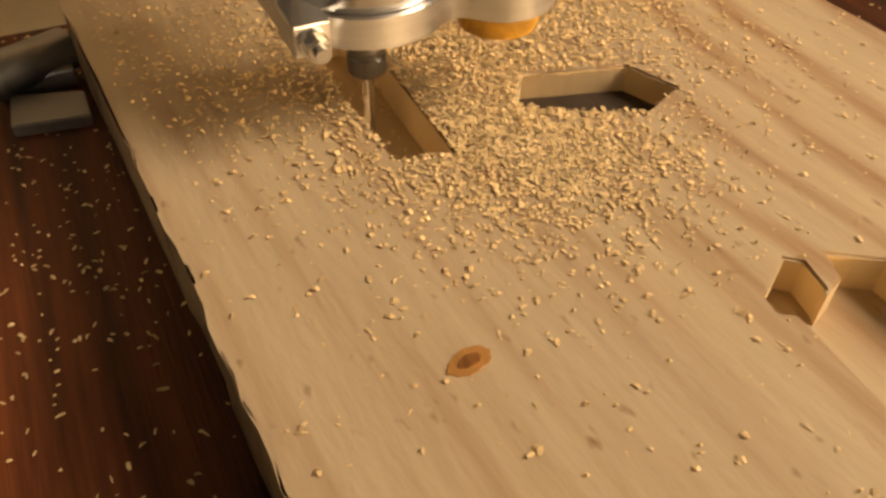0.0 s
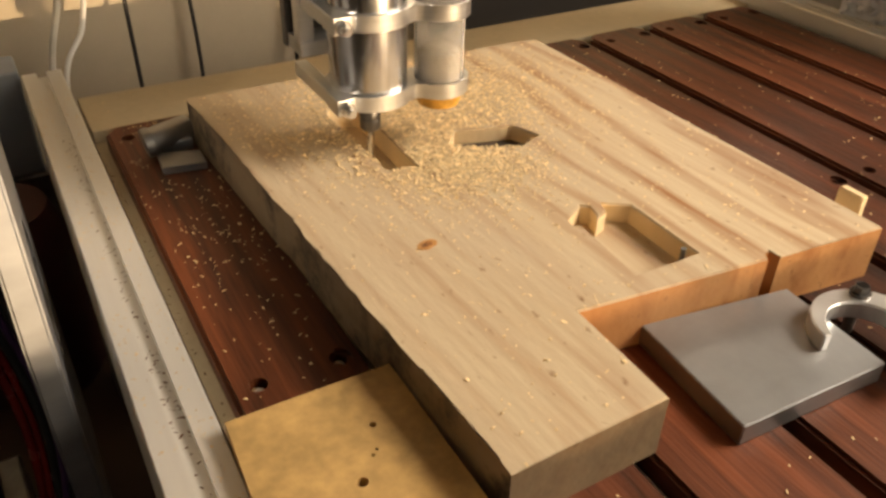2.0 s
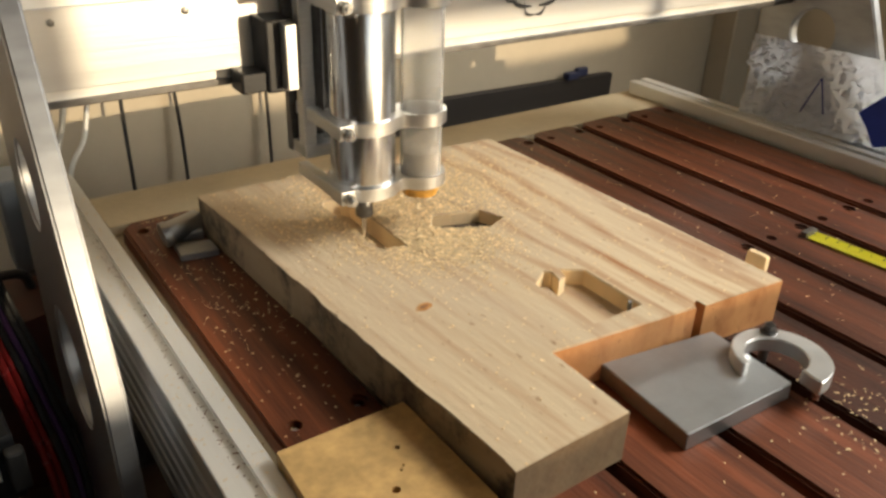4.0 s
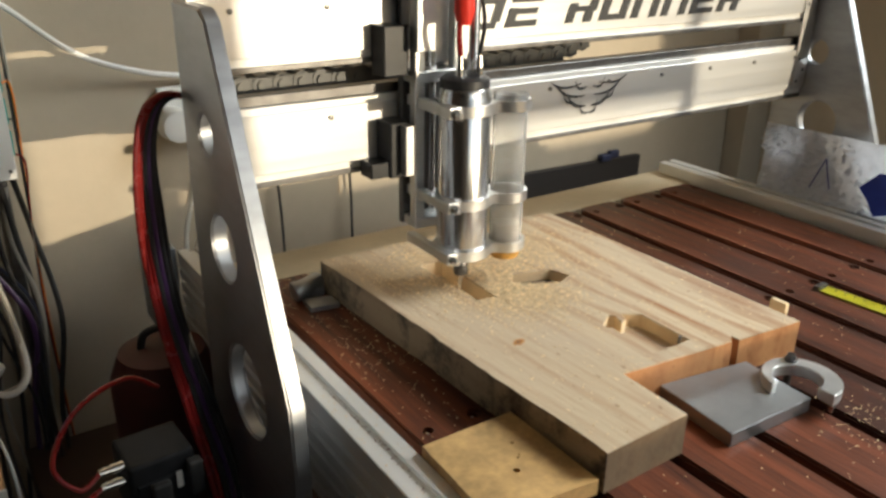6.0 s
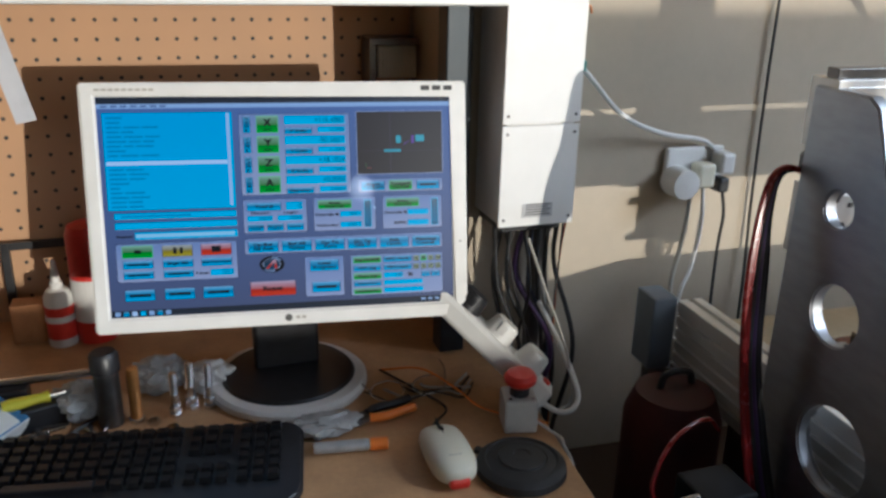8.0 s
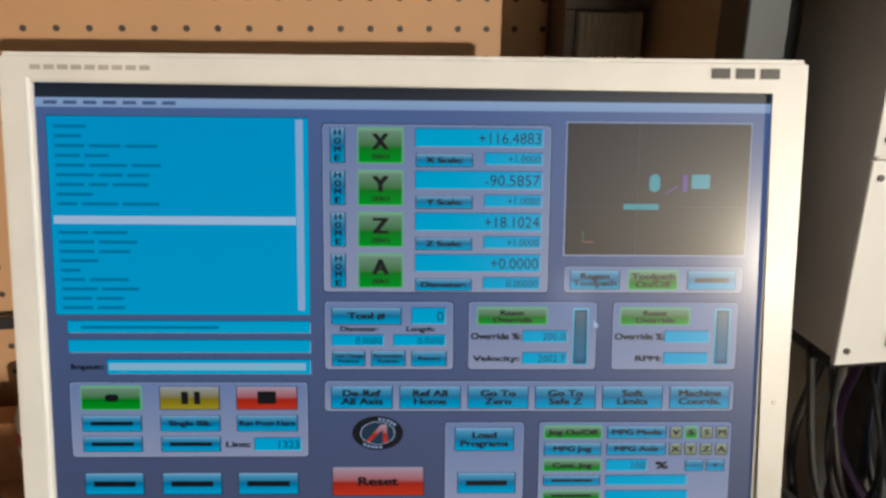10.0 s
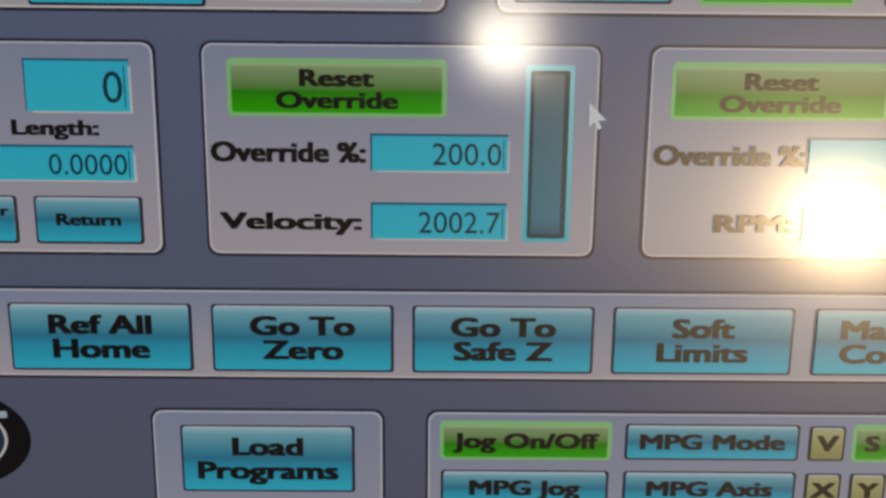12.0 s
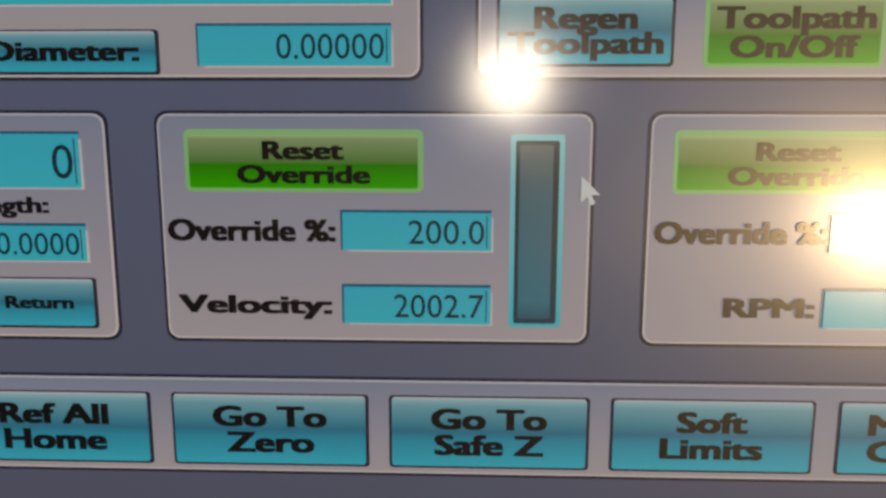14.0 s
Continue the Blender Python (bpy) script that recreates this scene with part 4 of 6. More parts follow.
cable("wall_cable", "dark cable running down the wall behind the gantry", [(0.115, 0.935, 0.75), (0.112, 0.935, 0.40), (0.118, 0.935, 0.1), (0.125, 0.93, -0.1), (0.12, 0.92, -0.3)], 0.0028, RUBBER)
cable("wall_cable", "dark cable running down the wall behind the gantry", [(0.27, 0.935, 0.30), (0.268, 0.935, 0.1), (0.275, 0.93, -0.05), (0.27, 0.92, -0.3)], 0.0028, RUBBER)

# umbilical of hoses looping over beside the gantry plate
for k, (mt, r, lb) in enumerate(((REDT, 0.0040, "red hose"), (REDT, 0.0032, "red hose"), (RUBBER, 0.0034, "black hose"), (PURPLE, 0.0032, "purple cable"), (RUBBER, 0.0034, "black hose"), (RUBBER, 0.0026, "black cable"))):
    o = 0.0052 * k
    pts = [(-0.16, 0.50, 0.252 + 0.002 * k), (-0.205 + 0.06 * o, 0.505, 0.262 - o * 0.3), (-0.238 + o * 0.5, 0.49, 0.236 - o), (-0.256 + o, 0.475, 0.14), (-0.252 + o, 0.465, 0.02),
           (-0.236 + o * 1.3, 0.45, -0.11), (-0.224 + o * 1.4, 0.42, -0.23), (-0.235 + o, 0.38, -0.35)]
    cable("hose", lb + " looping down beside the gantry plate", pts, r, mt)

MATT = mat("matt_black_cast", (0.010, 0.010, 0.011), 0.55, 0, 0.4, 60, bump=0.2, spec=0.2)
pump = thing("valve_block", "black valve block with nickel hose fittings under the machine", "valve")
part("block", box(-0.325, -0.25, 0.40, 0.47, -0.20, -0.125, 0.004), MATT, pump)
part("cover", box(-0.318, -0.257, 0.396, 0.401, -0.188, -0.15, 0.001), MATT, pump)
part("label", box(-0.275, -0.268, 0.3945, 0.396, -0.168, -0.146, 0.0004), PLASTIC_W, pump, "small white label")
part("coil", box(-0.305, -0.283, 0.385, 0.397, -0.185, -0.150, 0.003), RUBBER, pump)
part("coil", box(-0.262, -0.245, 0.385, 0.400, -0.180, -0.135, 0.003), RUBBER, pump)
part("solenoid", box(-0.31, -0.26, 0.41, 0.46, -0.30, -0.2, 0.004), MATT, pump)
for dz in (-0.13, -0.15, -0.21):
    part("fitting", xf(merge(cyl(0.006, 0, 0.014, seg=16), cyl(0.0045, 0.014, 0.026, seg=16), cyl(0.0055, 0.018, 0.021, seg=16)), Matrix.Translation((-0.325, 0.42, dz)) @ Matrix.Rotation(radians(-90), 4, "Y")), STEEL, pump, "nickel hose fitting", smooth=True)
part("bracket", box(-0.33, -0.24, 0.40, 0.47, -0.36, -0.30, 0.003), DSTEEL, pump)
cable("air_hose", "dark red air hose curling from the valve block", [(-0.35, 0.42, -0.13), (-0.375, 0.41, -0.135), (-0.395, 0.42, -0.10), (-0.36, 0.44, -0.055), (-0.30, 0.46, -0.045), (-0.26, 0.48, -0.08)], 0.003, REDT)
cable("air_hose", "dark red air hose curling from the valve block", [(-0.35, 0.42, -0.15), (-0.38, 0.41, -0.16), (-0.385, 0.43, -0.2), (-0.35, 0.45, -0.26), (-0.33, 0.46, -0.35)], 0.003, REDT)
motor = thing("stepper_motor", "grey drive box at the end of the side rail", "motor")
part("case", xf(box(-0.205, -0.162, 0.78, 0.84, -0.165, -0.035, 0.003), BED), mat("grey_blue_casting", (0.22, 0.25, 0.29), 0.5, 0.2, 0.1, 20, bump=0.05), motor)
part("bracket", xf(box(-0.205, -0.117, 0.775, 0.80, -0.36, -0.165, 0.003), BED), DSTEEL, motor)
drum = thing("red_canister", "dull red canister standing under the machine", "canister")
part("tank", lathe([(0.0001, -0.36), (0.07, -0.36), (0.075, -0.35), (0.075, -0.17), (0.06, -0.13), (0.03, -0.12), (0.0001, -0.12)], 32), mat("dull_red_paint", (0.055, 0.009, 0.006), 0.6, 0, 0.3, 20, bump=0.05), drum, smooth=True)
part("handle", tube([(-0.03, 0, -0.13), (-0.02, 0, -0.10), (0.02, 0, -0.10), (0.03, 0, -0.13)], 0.006), BLACK, drum)
drum.location = (-0.20, 0.66, 0)

# ---- monitor with the control program ----
MON = Matrix.Translation((-0.766, 0.8185, 0.1655)) @ Matrix.Rotation(radians(-7.85), 4, "Z") @ Matrix.Rotation(radians(-11.75), 4, "X")
monitor = thing("monitor", "white-framed flat monitor showing a blue control program", "monitor", MON)
fr = plate([(-0.258, -0.170), (0.258, -0.170), (0.258, 0.167), (-0.258, 0.167)], [[(-0.2375, -0.1485), (0.2375, -0.1485), (0.2375, 0.1485), (-0.2375, 0.1485)]], 0.0, 0.014)
bevel_sharp(fr, 0.003, 3, 1.0)
UPR = Matrix(((1, 0, 0, 0), (0, 0, -1, 0), (0, 1, 0, 0), (0, 0, 0, 1)))   # drawn flat, then stood upright to face the viewer
part("bezel", xf(fr, UPR @ Matrix.Translation((0, 0, -0.008))), PLASTIC_W, monitor, "white plastic bezel", smooth=True)
part("back_shell", merge(box(-0.250, 0.250, 0.009, 0.035, -0.163, 0.160, 0.008), box(-0.15, 0.15, 0.033, 0.058, -0.11, 0.11, 0.012)), PLASTIC_W, monitor)
for k in range(3):
    part("bezel_mark", box(0.194 + 0.016 * k, 0.206 + 0.016 * k, -0.0068, -0.0062, 0.1545, 0.161), BLACK, monitor, "small dark printed mark")
for k in range(9):
    part("bezel_mark", box(-0.237 + 0.0085 * k, -0.2305 + 0.0085 * k, -0.0066, -0.0062, 0.156, 0.159), GREYC, monitor)
part("bezel_mark", xf(cyl(0.005, 0, 0.0006, seg=20), Matrix.Translation((0.0, -0.0062, -0.159)) @ Matrix.Rotation(radians(90), 4, "X")), DSTEEL, monitor)
for k in range(2):
    part("bezel_mark", box(0.010 + 0.008 * k, 0.016 + 0.008 * k, -0.0066, -0.0062, -0.161, -0.157), GREYC, monitor)
part("power_lamp", xf(cyl(0.0012, 0, 0.0008, seg=10), Matrix.Translation((0.2475, -0.0062, -0.06)) @ Matrix.Rotation(radians(90), 4, "X")), DSTEEL, monitor)

SB = 0.87
U = {
    "bg": glow("screen_background", (0.095, 0.145, 0.30), (0.080, 0.088, 0.145), SB),
    "panel": glow("screen_panel", (0.20, 0.25, 0.40), (0.36, 0.36, 0.45), SB),
    "rim": glow("screen_panel_rim", (0.010, 0.015, 0.05), (0.015, 0.018, 0.04), SB),
    "shine": glow("screen_panel_highlight", (0.42, 0.47, 0.60), (0.55, 0.55, 0.63), SB),
    "field": glow("screen_field", (0.0, 0.42, 0.66), (0.0, 0.46, 0.66), SB),
    "list": glow("screen_program_list", (0.0, 0.36, 0.62), (0.0, 0.40, 0.64), SB),
    "fieldrim": glow("screen_field_rim", (0.0, 0.09, 0.20), (0.02, 0.16, 0.30), SB),
    "light": glow("screen_selected_line", (0.52, 0.62, 0.74), (0.52, 0.62, 0.74), SB),
    "bright": glow("screen_input", (0.36, 0.58, 0.66), (0.36, 0.58, 0.66), SB),
    "button": glow("screen_button", (0.26, 0.50, 0.64), (0.0, 0.42, 0.64), SB, ((0.40, (0.0, 0.27, 0.46)), (0.52, (0.01, 0.17, 0.31)), (0.64, (0.03, 0.24, 0.38)), (0.90, (0.12, 0.36, 0.50)))),
    "green": glow("screen_green_button", (0.33, 0.50, 0.27), (0.0, 0.36, 0.0), SB, ((0.44, (0.0, 0.20, 0.0)), (0.50, (0.07, 0.20, 0.05)), (0.92, (0.20, 0.32, 0.18)))),
    "halo": glow("screen_green_halo", (0.20, 0.50, 0.24), (0.18, 0.50, 0.20), SB),
    "yellow": glow("screen_yellow_button", (0.42, 0.40, 0.34), (0.44, 0.33, 0.0), SB, ((0.46, (0.26, 0.18, 0.0)), (0.54, (0.28, 0.22, 0.07)))),
    "red": glow("screen_red_button", (0.52, 0.34, 0.36), (0.66, 0.03, 0.0), SB, ((0.46, (0.42, 0.01, 0.0)), (0.54, (0.46, 0.12, 0.11)))),
    "key": glow("screen_key", (0.36, 0.38, 0.22), (0.22, 0.24, 0.10), SB),
    "bar": glow("screen_slider", (0.10, 0.15, 0.18), (0.008, 0.10, 0.19), SB, ((0.10, (0.02, 0.17, 0.28)), (0.6, (0.04, 0.15, 0.23)))),
    "barrim": glow("screen_slider_rim", (0.20, 0.60, 0.74), (0.02, 0.46, 0.64), SB),
    "barshade": glow("screen_slider_shade", (0.012, 0.03, 0.05), (0.004, 0.04, 0.075), SB),
    "plot": glow("screen_plot", (0.028, 0.022, 0.022), (0.035, 0.026, 0.022), SB),
    "dark": glow("screen_ink", (0.0, 0.001, 0.004), (0.0, 0.001, 0.004), SB),
    "ink2": glow("screen_field_ink", (0.0, 0.02, 0.045), (0.0, 0.02, 0.045), SB),
    "faint": glow("screen_listing_ink", (0.0, 0.20, 0.36), (0.0, 0.20, 0.36), SB),
    "title": glow("screen_title_bar", (0.012, 0.016, 0.022), (0.02, 0.025, 0.035), SB),
    "menu": glow("screen_menu_bar", (0.36, 0.46, 0.60), (0.30, 0.40, 0.56), SB),
    "line": glow("screen_plot_line", (0.07, 0.36, 0.38), (0.07, 0.36, 0.38), SB),
    "axis": glow("screen_plot_axis", (0.10, 0.06, 0.12), (0.10, 0.06, 0.12), SB),
    "violet": glow("screen_plot_violet", (0.14, 0.05, 0.28), (0.14, 0.05, 0.28), SB),
    "scroll": glow("screen_scroll_bar", (0.38, 0.50, 0.66), (0.38, 0.50, 0.66), SB),
}
screen_part = part("screen", box(-0.2374, 0.2374, -0.001, 0.004, -0.1484, 0.1484), U["bg"], monitor, "lit matt screen with blue panels")
LAYER = 0.00016


def rr_outline(u0, u1, v0, v1, r, n=4):
    r = min(r, (u1 - u0) / 2.1, (v1 - v0) / 2.1)
    out = []
    for cx, cy, a0 in ((u1 - r, v1 - r, 0), (u0 + r, v1 - r, 90), (u0 + r, v0 + r, 180), (u1 - r, v0 + r, 270)):
        for k in range(n + 1):
            a = radians(a0 + 90 * k / n)
            out.append((cx + r * math.cos(a), cy + r * math.sin(a)))
    return out


def patch(name, material, u0, u1, v0, v1, layer, r=0.0):
    pts = rr_outline(u0, u1, v0, v1, r) if r else [(u0, v0), (u1, v0), (u1, v1), (u0, v1)]
    bm = plate(pts, [], 0.001 + LAYER * layer, 0.001 + LAYER * (layer + 0.8))
    return part(name, xf(bm, UPR), material, screen_part)


CAP = 0.66   # height of a capital for lettering of size one


def type_on(text, u, v, cap, width, material, layer=7, align="CENTER", bold=0.14, most=1.0):
    """Screen lettering: capitals of height cap centred on v, drawn out to the given width or, with none, by a third; never wider than most."""
    cu = bpy.data.curves.new("text", "FONT")
    cu.body, cu.size, cu.resolution_u, cu.extrude = text, 1.0 / CAP, 3, 0.1
    tmp = bpy.data.objects.new("text", cu)
    me = bpy.data.meshes.new_from_object(tmp)
    bpy.data.objects.remove(tmp)
    xs = [q.co.x for q in me.vertices]
    x0, x1 = min(xs), max(xs)
    natural = x1 - x0 + bold
    width = min(most, width or natural * 1.32 * cap)
    sx = width / natural
    left = {"CENTER": u - width / 2, "RIGHT": u - width, "LEFT": u}[align]
    bm = bmesh.new()
    for k, (dx, dy) in enumerate(((-1, 1), (1, 1), (-1, -1), (1, -1), (0, 0)) if bold else ((0, 0),)):
        n0 = len(bm.verts)
        bm.from_mesh(me)
        bm.verts.ensure_lookup_table()
        for q in bm.verts[n0:]:
            q.co = (left + (q.co.x - x0 + bold / 2 + dx * bold / 2) * sx, v + ((q.co.y - 0.5) * (1 - bold * 0.5) + dy * bold * 0.25) * cap,
                    0.001 + LAYER * (layer + 0.06 * k + (0.1 if q.co.z > 0 else 0)))
    bm.to_mesh(me)
    bm.free()
    me.name = "caption"
    me.materials.clear()
    me.materials.append(material)
    me.transform(UPR)
    ob = tagged(new("caption", me), kind="stuff")
    ob.parent = screen_part
    return ob


def ui(kind, u0, u1, v0, v1, text="", upright=False, sub="", mark="", cap=0.0):
    w, h, cu, cv = u1 - u0, v1 - v0, (u0 + u1) / 2, (v0 + v1) / 2
    if kind == "word":
        type_on(text, cu, cv, h, w, U["dark"])
        return
    if kind == "panel":
        patch("panel_rim", U["rim"], u0, u1, v0, v1, 1, 0.0026)
        patch("panel_shine", U["shine"], u0 + 0.0006, u1 - 0.0007, v0 + 0.0007, v1 - 0.0006, 2, 0.0023)
        patch("panel", U["panel"], u0 + 0.0010, u1 - 0.0011, v0 + 0.0011, v1 - 0.0010, 3, 0.002)
        return
    if kind in ("button", "green", "yellow", "red", "key"):
        if kind == "green":
            patch("button_halo", U["halo"], u0 - 0.0008, u1 + 0.0008, v0 - 0.0008, v1 + 0.0008, 4, 0.0012)
        else:
            patch("button_rim", U["rim"], u0 - 0.0005, u1 + 0.0005, v0 - 0.0006, v1 + 0.0003, 4, 0.0008)
            patch("button_shine", U["shine"], u0 + 0.0002, u1 - 0.0003, v1 - 0.0016, v1, 5, 0.0006)
        patch("button", U[kind], u0 + 0.0001, u1 - 0.0002, v0, v1 - 0.0003, 6, 0.0006)
        ink = U["dark"]
        if text == "bar":
            patch("caption_bar", ink, u0 + w * 0.14, u1 - w * 0.14, cv - h * 0.14, cv + h * 0.12, 7)
        elif upright:
            for k, ch in enumerate(text):
                type_on(ch, cu, v1 - h * (k + 0.5) / len(text), h / len(text) * 0.72, w * 0.50, ink)
        elif sub:
            type_on(text, cu, cv + h * 0.11, h * 0.46, h * 0.50, ink)
            type_on(sub, cu, v0 + h * 0.17, h * 0.13, h * 0.56, ink)
        elif text:
            lines = text.split("\n")
            c = cap or (h * 0.33 if len(lines) > 1 else h * 0.46)
            pitch = h * (0.44 if kind == "green" else 0.38)
            for k, t in enumerate(lines):
                v = cv + (len(lines) / 2 - k - 0.5) * pitch - (h * 0.03 if kind == "green" and len(lines) > 1 else 0)
                type_on(t, cu, v, c, 0, ink, most=w * 0.93)
        if mark == "play":
            patch("play_mark", ink, cu - 0.004, cu + 0.005, cv - 0.0025, cv + 0.0025, 7, 0.002)
        if mark == "pause":
            patch("pause_mark", ink, cu - 0.0055, cu - 0.0010, cv - 0.0042, cv + 0.0044, 7)
            patch("pause_mark", ink, cu + 0.0030, cu + 0.0070, cv - 0.0042, cv + 0.0044, 7)
        if mark == "stop":
            patch("stop_mark", ink, cu - 0.0062, cu + 0.0062, cv - 0.0040, cv + 0.0046, 7)
        return
    if kind == "field":
        patch("field_rim", U["fieldrim"], u0 - 0.0005, u1, v0, v1 + 0.0005, 4)
        patch("field_shine", U["shine"], u0 + 0.001, u1 + 0.0004, v0 - 0.0003, v1 - 0.001, 5)
        patch("field", U["field"], u0, u1, v0, v1, 6)
        if text:
            c = cap or h * 0.60
            type_on(text, u1 - 0.0014, cv - h * 0.02, c, len(text) * c * 0.66, U["ink2"], align="RIGHT", bold=0.0)
            patch("field_cursor", U["ink2"], u1 - 0.0010, u1 - 0.0008, v0 + h * 0.08, v1 - h * 0.08, 7)
        return
    if kind == "bar":
        patch("slider_rim", U["barrim"], u0, u1, v0, v1, 4, 0.0006)
        patch("slider_shade", U["barshade"], u0 + 0.0010, u1 - 0.0010, v0 + 0.0008, v1 - 0.0012, 5, 0.0005)
        patch("slider", U["bar"], u0 + 0.0018, u1 - 0.0022, v0 + 0.0018, v1 - 0.0020, 6, 0.0004)
        return
    patch(kind + "_area", U[kind], u0, u1, v0, v1, 7 if kind in ("light", "scroll", "bright") else 5)


patch("title_bar", U["title"], -0.2372, 0.2372, 0.1392, 0.1482, 1)
patch("menu_bar", U["menu"], -0.2372, 0.2372, 0.1331, 0.1390, 1)
for k in range(7):
    patch("menu_bar_word", U["bg"], -0.232 + 0.0125 * k, -0.2235 + 0.0125 * k, 0.1350, 0.1372, 2)
patch("taskbar", U["title"], -0.2372, 0.2372, -0.1482, -0.1390, 1)
for k in range(7):
    patch("task_icon", U[("menu", "button", "light", "field", "menu", "button", "menu")[k]], -0.232 + 0.011 * k, -0.225 + 0.011 * k, -0.1465, -0.1405, 2, 0.001)
for k in range(4):
    patch("clock_bar", U["menu"], 0.19 + 0.010 * k, 0.196 + 0.010 * k, -0.1445, -0.1415, 2)
# program list with its scroll bar and the three lines under it
patch("list_rim", U["fieldrim"], -0.2312, -0.0648, -0.0014, 0.1278, 3)
patch("list_border", U["field"], -0.2306, -0.0648, -0.0014, 0.1272, 4)
ui("list", -0.2295, -0.0727, 0.0, 0.1264)
ui("scroll", -0.0726, -0.0679, 0.0015, 0.1262)
ui("light", -0.2290, -0.0730, 0.0583, 0.0637)
ui("field", -0.2237, -0.0649, -0.0136, -0.0059)
patch("listing_bar", U["faint"], -0.215, -0.125, -0.0110, -0.0090, 7)
ui("field", -0.2237, -0.0649, -0.0270, -0.0187)
ui("field", -0.1990, -0.0649, -0.0415, -0.0321)
ui("bright", -0.1980, -0.0680, -0.0392, -0.0342)
ui("word", -0.2230, -0.2010, -0.0386, -0.0350, "Input:")
ui("panel", -0.2255, -0.0666, -0.1000, -0.0472)
for u0, u1, kind, mk_ in ((-0.2172, -0.1784, "green", "play"), (-0.1653, -0.1261, "yellow", "pause"), (-0.1144, -0.0743, "red", "stop")):
    ui(kind, u0, u1, -0.0660, -0.0505, mark=mk_)
    ui("button", u0, u1, -0.0810, -0.0706, "Run From Here" if mk_ == "stop" else "Single Blk." if mk_ == "pause" else "bar", cap=0.0036)
    if mk_ != "stop":
        ui("button", u0, u1, -0.0952, -0.0852, "bar")
    ui("button", u0, u1, -0.1255, -0.1110, "bar")
ui("word", -0.1225, -0.1055, -0.0925, -0.0886, "Line:")
ui("field", -0.1030, -0.0720, -0.0948, -0.0864, "1323")
# the four axes
ui("panel", -0.0559, 0.0934, 0.0137, 0.1242)
for k, (axis, value) in enumerate((("X", "+116.4883"), ("Y", "-90.5857"), ("Z", "+18.1024"), ("A", "+0.0000"))):
    v1 = 0.1212 - 0.0273 * k
    ui("button", -0.0502, -0.0412, v1 - 0.0217, v1, "HOME", upright=True)
    ui("green", -0.0322, -0.0039, v1 - 0.0218, v1, axis, sub="ZERO")
    ui("field", 0.0049, 0.0873, v1 - 0.0113, v1, value)
    ui("button", 0.0052, 0.0417, v1 - 0.0239, v1 - 0.0162, "Diameter:" if axis == "A" else axis + " Scale:", cap=0.0037)
    ui("field", 0.0500, 0.0873, v1 - 0.0228, v1 - 0.0153, "0.00000" if axis == "A" else "+1.0000")
# plot and its buttons
patch("plot_rim", U["shine"], 0.1026, 0.2244, 0.0389, 0.1265, 3)
ui("plot", 0.1032, 0.2238, 0.0395, 0.1259)
ui("panel", 0.1033, 0.2238, 0.0137, 0.0322)
ui("button", 0.1078, 0.1404, 0.0169, 0.0290, "Regen\nToolpath")
ui("green", 0.1472, 0.1792, 0.0169, 0.0290, "Toolpath\nOn/Off")
ui("button", 0.1865, 0.2185, 0.0169, 0.0290, "bar")
# tool
ui("panel", -0.0556, 0.0308, -0.0390, 0.0080)
ui("button", -0.0502, -0.0046, -0.0073, 0.0034, "Tool #", cap=0.0044)
ui("field", 0.0028, 0.0250, -0.0073, 0.0034, "0")
ui("word", -0.0450, -0.0195, -0.0124, -0.0092, "Diameter:")
ui("word", -0.0010, 0.0180, -0.0124, -0.0092, "Length:")
ui("field", -0.0502, -0.0162, -0.0222, -0.0150, "0.0000")
ui("field", -0.0092, 0.0250, -0.0222, -0.0150, "0.0000")
ui("button", -0.0502, -0.0287, -0.0358, -0.0260, "Tool Change\nPosition", cap=0.0022)
ui("button", -0.0241, -0.0019, -0.0358, -0.0260, "Remember\nPosition", cap=0.0022)
ui("button", 0.0028, 0.0258, -0.0358, -0.0260, "Return", cap=0.0026)
# the two override panels
for du, right, second in ((0.0, 0.1269, False), (0.0968, 0.2222, True)):
    ui("panel", 0.0401 + du, right, -0.0390, 0.0080)
    ui("green", 0.0468 + du * 0.991, 0.0925 + du * 0.991, -0.0071, 0.0036, "Reset\nOverride")
    ui("word", 0.0419 + du, 0.0758 + du, -0.0178, -0.0135, "Override %:")
    ui("field", 0.0772 + du * 0.988, 0.1068 + du * 0.988, -0.0195, -0.0119, "" if second else "200.0")
    if second:
        ui("word", 0.1530, 0.1711, -0.0326, -0.0288, "RPM:")
    else:
        ui("word", 0.0433, 0.0748, -0.0327, -0.0290, "Velocity:")
    ui("field", 0.0772 + du * 0.988, 0.1068 + du * 0.988, -0.0346, -0.0270, "" if second else "2002.7")
    ui("bar", 0.1104 + du * 0.99, 0.1209 + du * 0.99, -0.0351, 0.0035)
# row of large buttons
ui("panel", -0.0561, 0.2222, -0.0680, -0.0463)
for u0, text in ((-0.0510, "De-Ref\nAll Axis"), (-0.0051, "Ref All\nHome"), (0.0408, "Go To\nZero"), (0.0865, "Go To\nSafe Z"), (0.1322, "Soft\nLimits"), (0.1782, "Machine\nCoords.")):
    ui("button", u0, u0 + 0.0405, -0.0653, -0.0503, text, cap=0.0044)
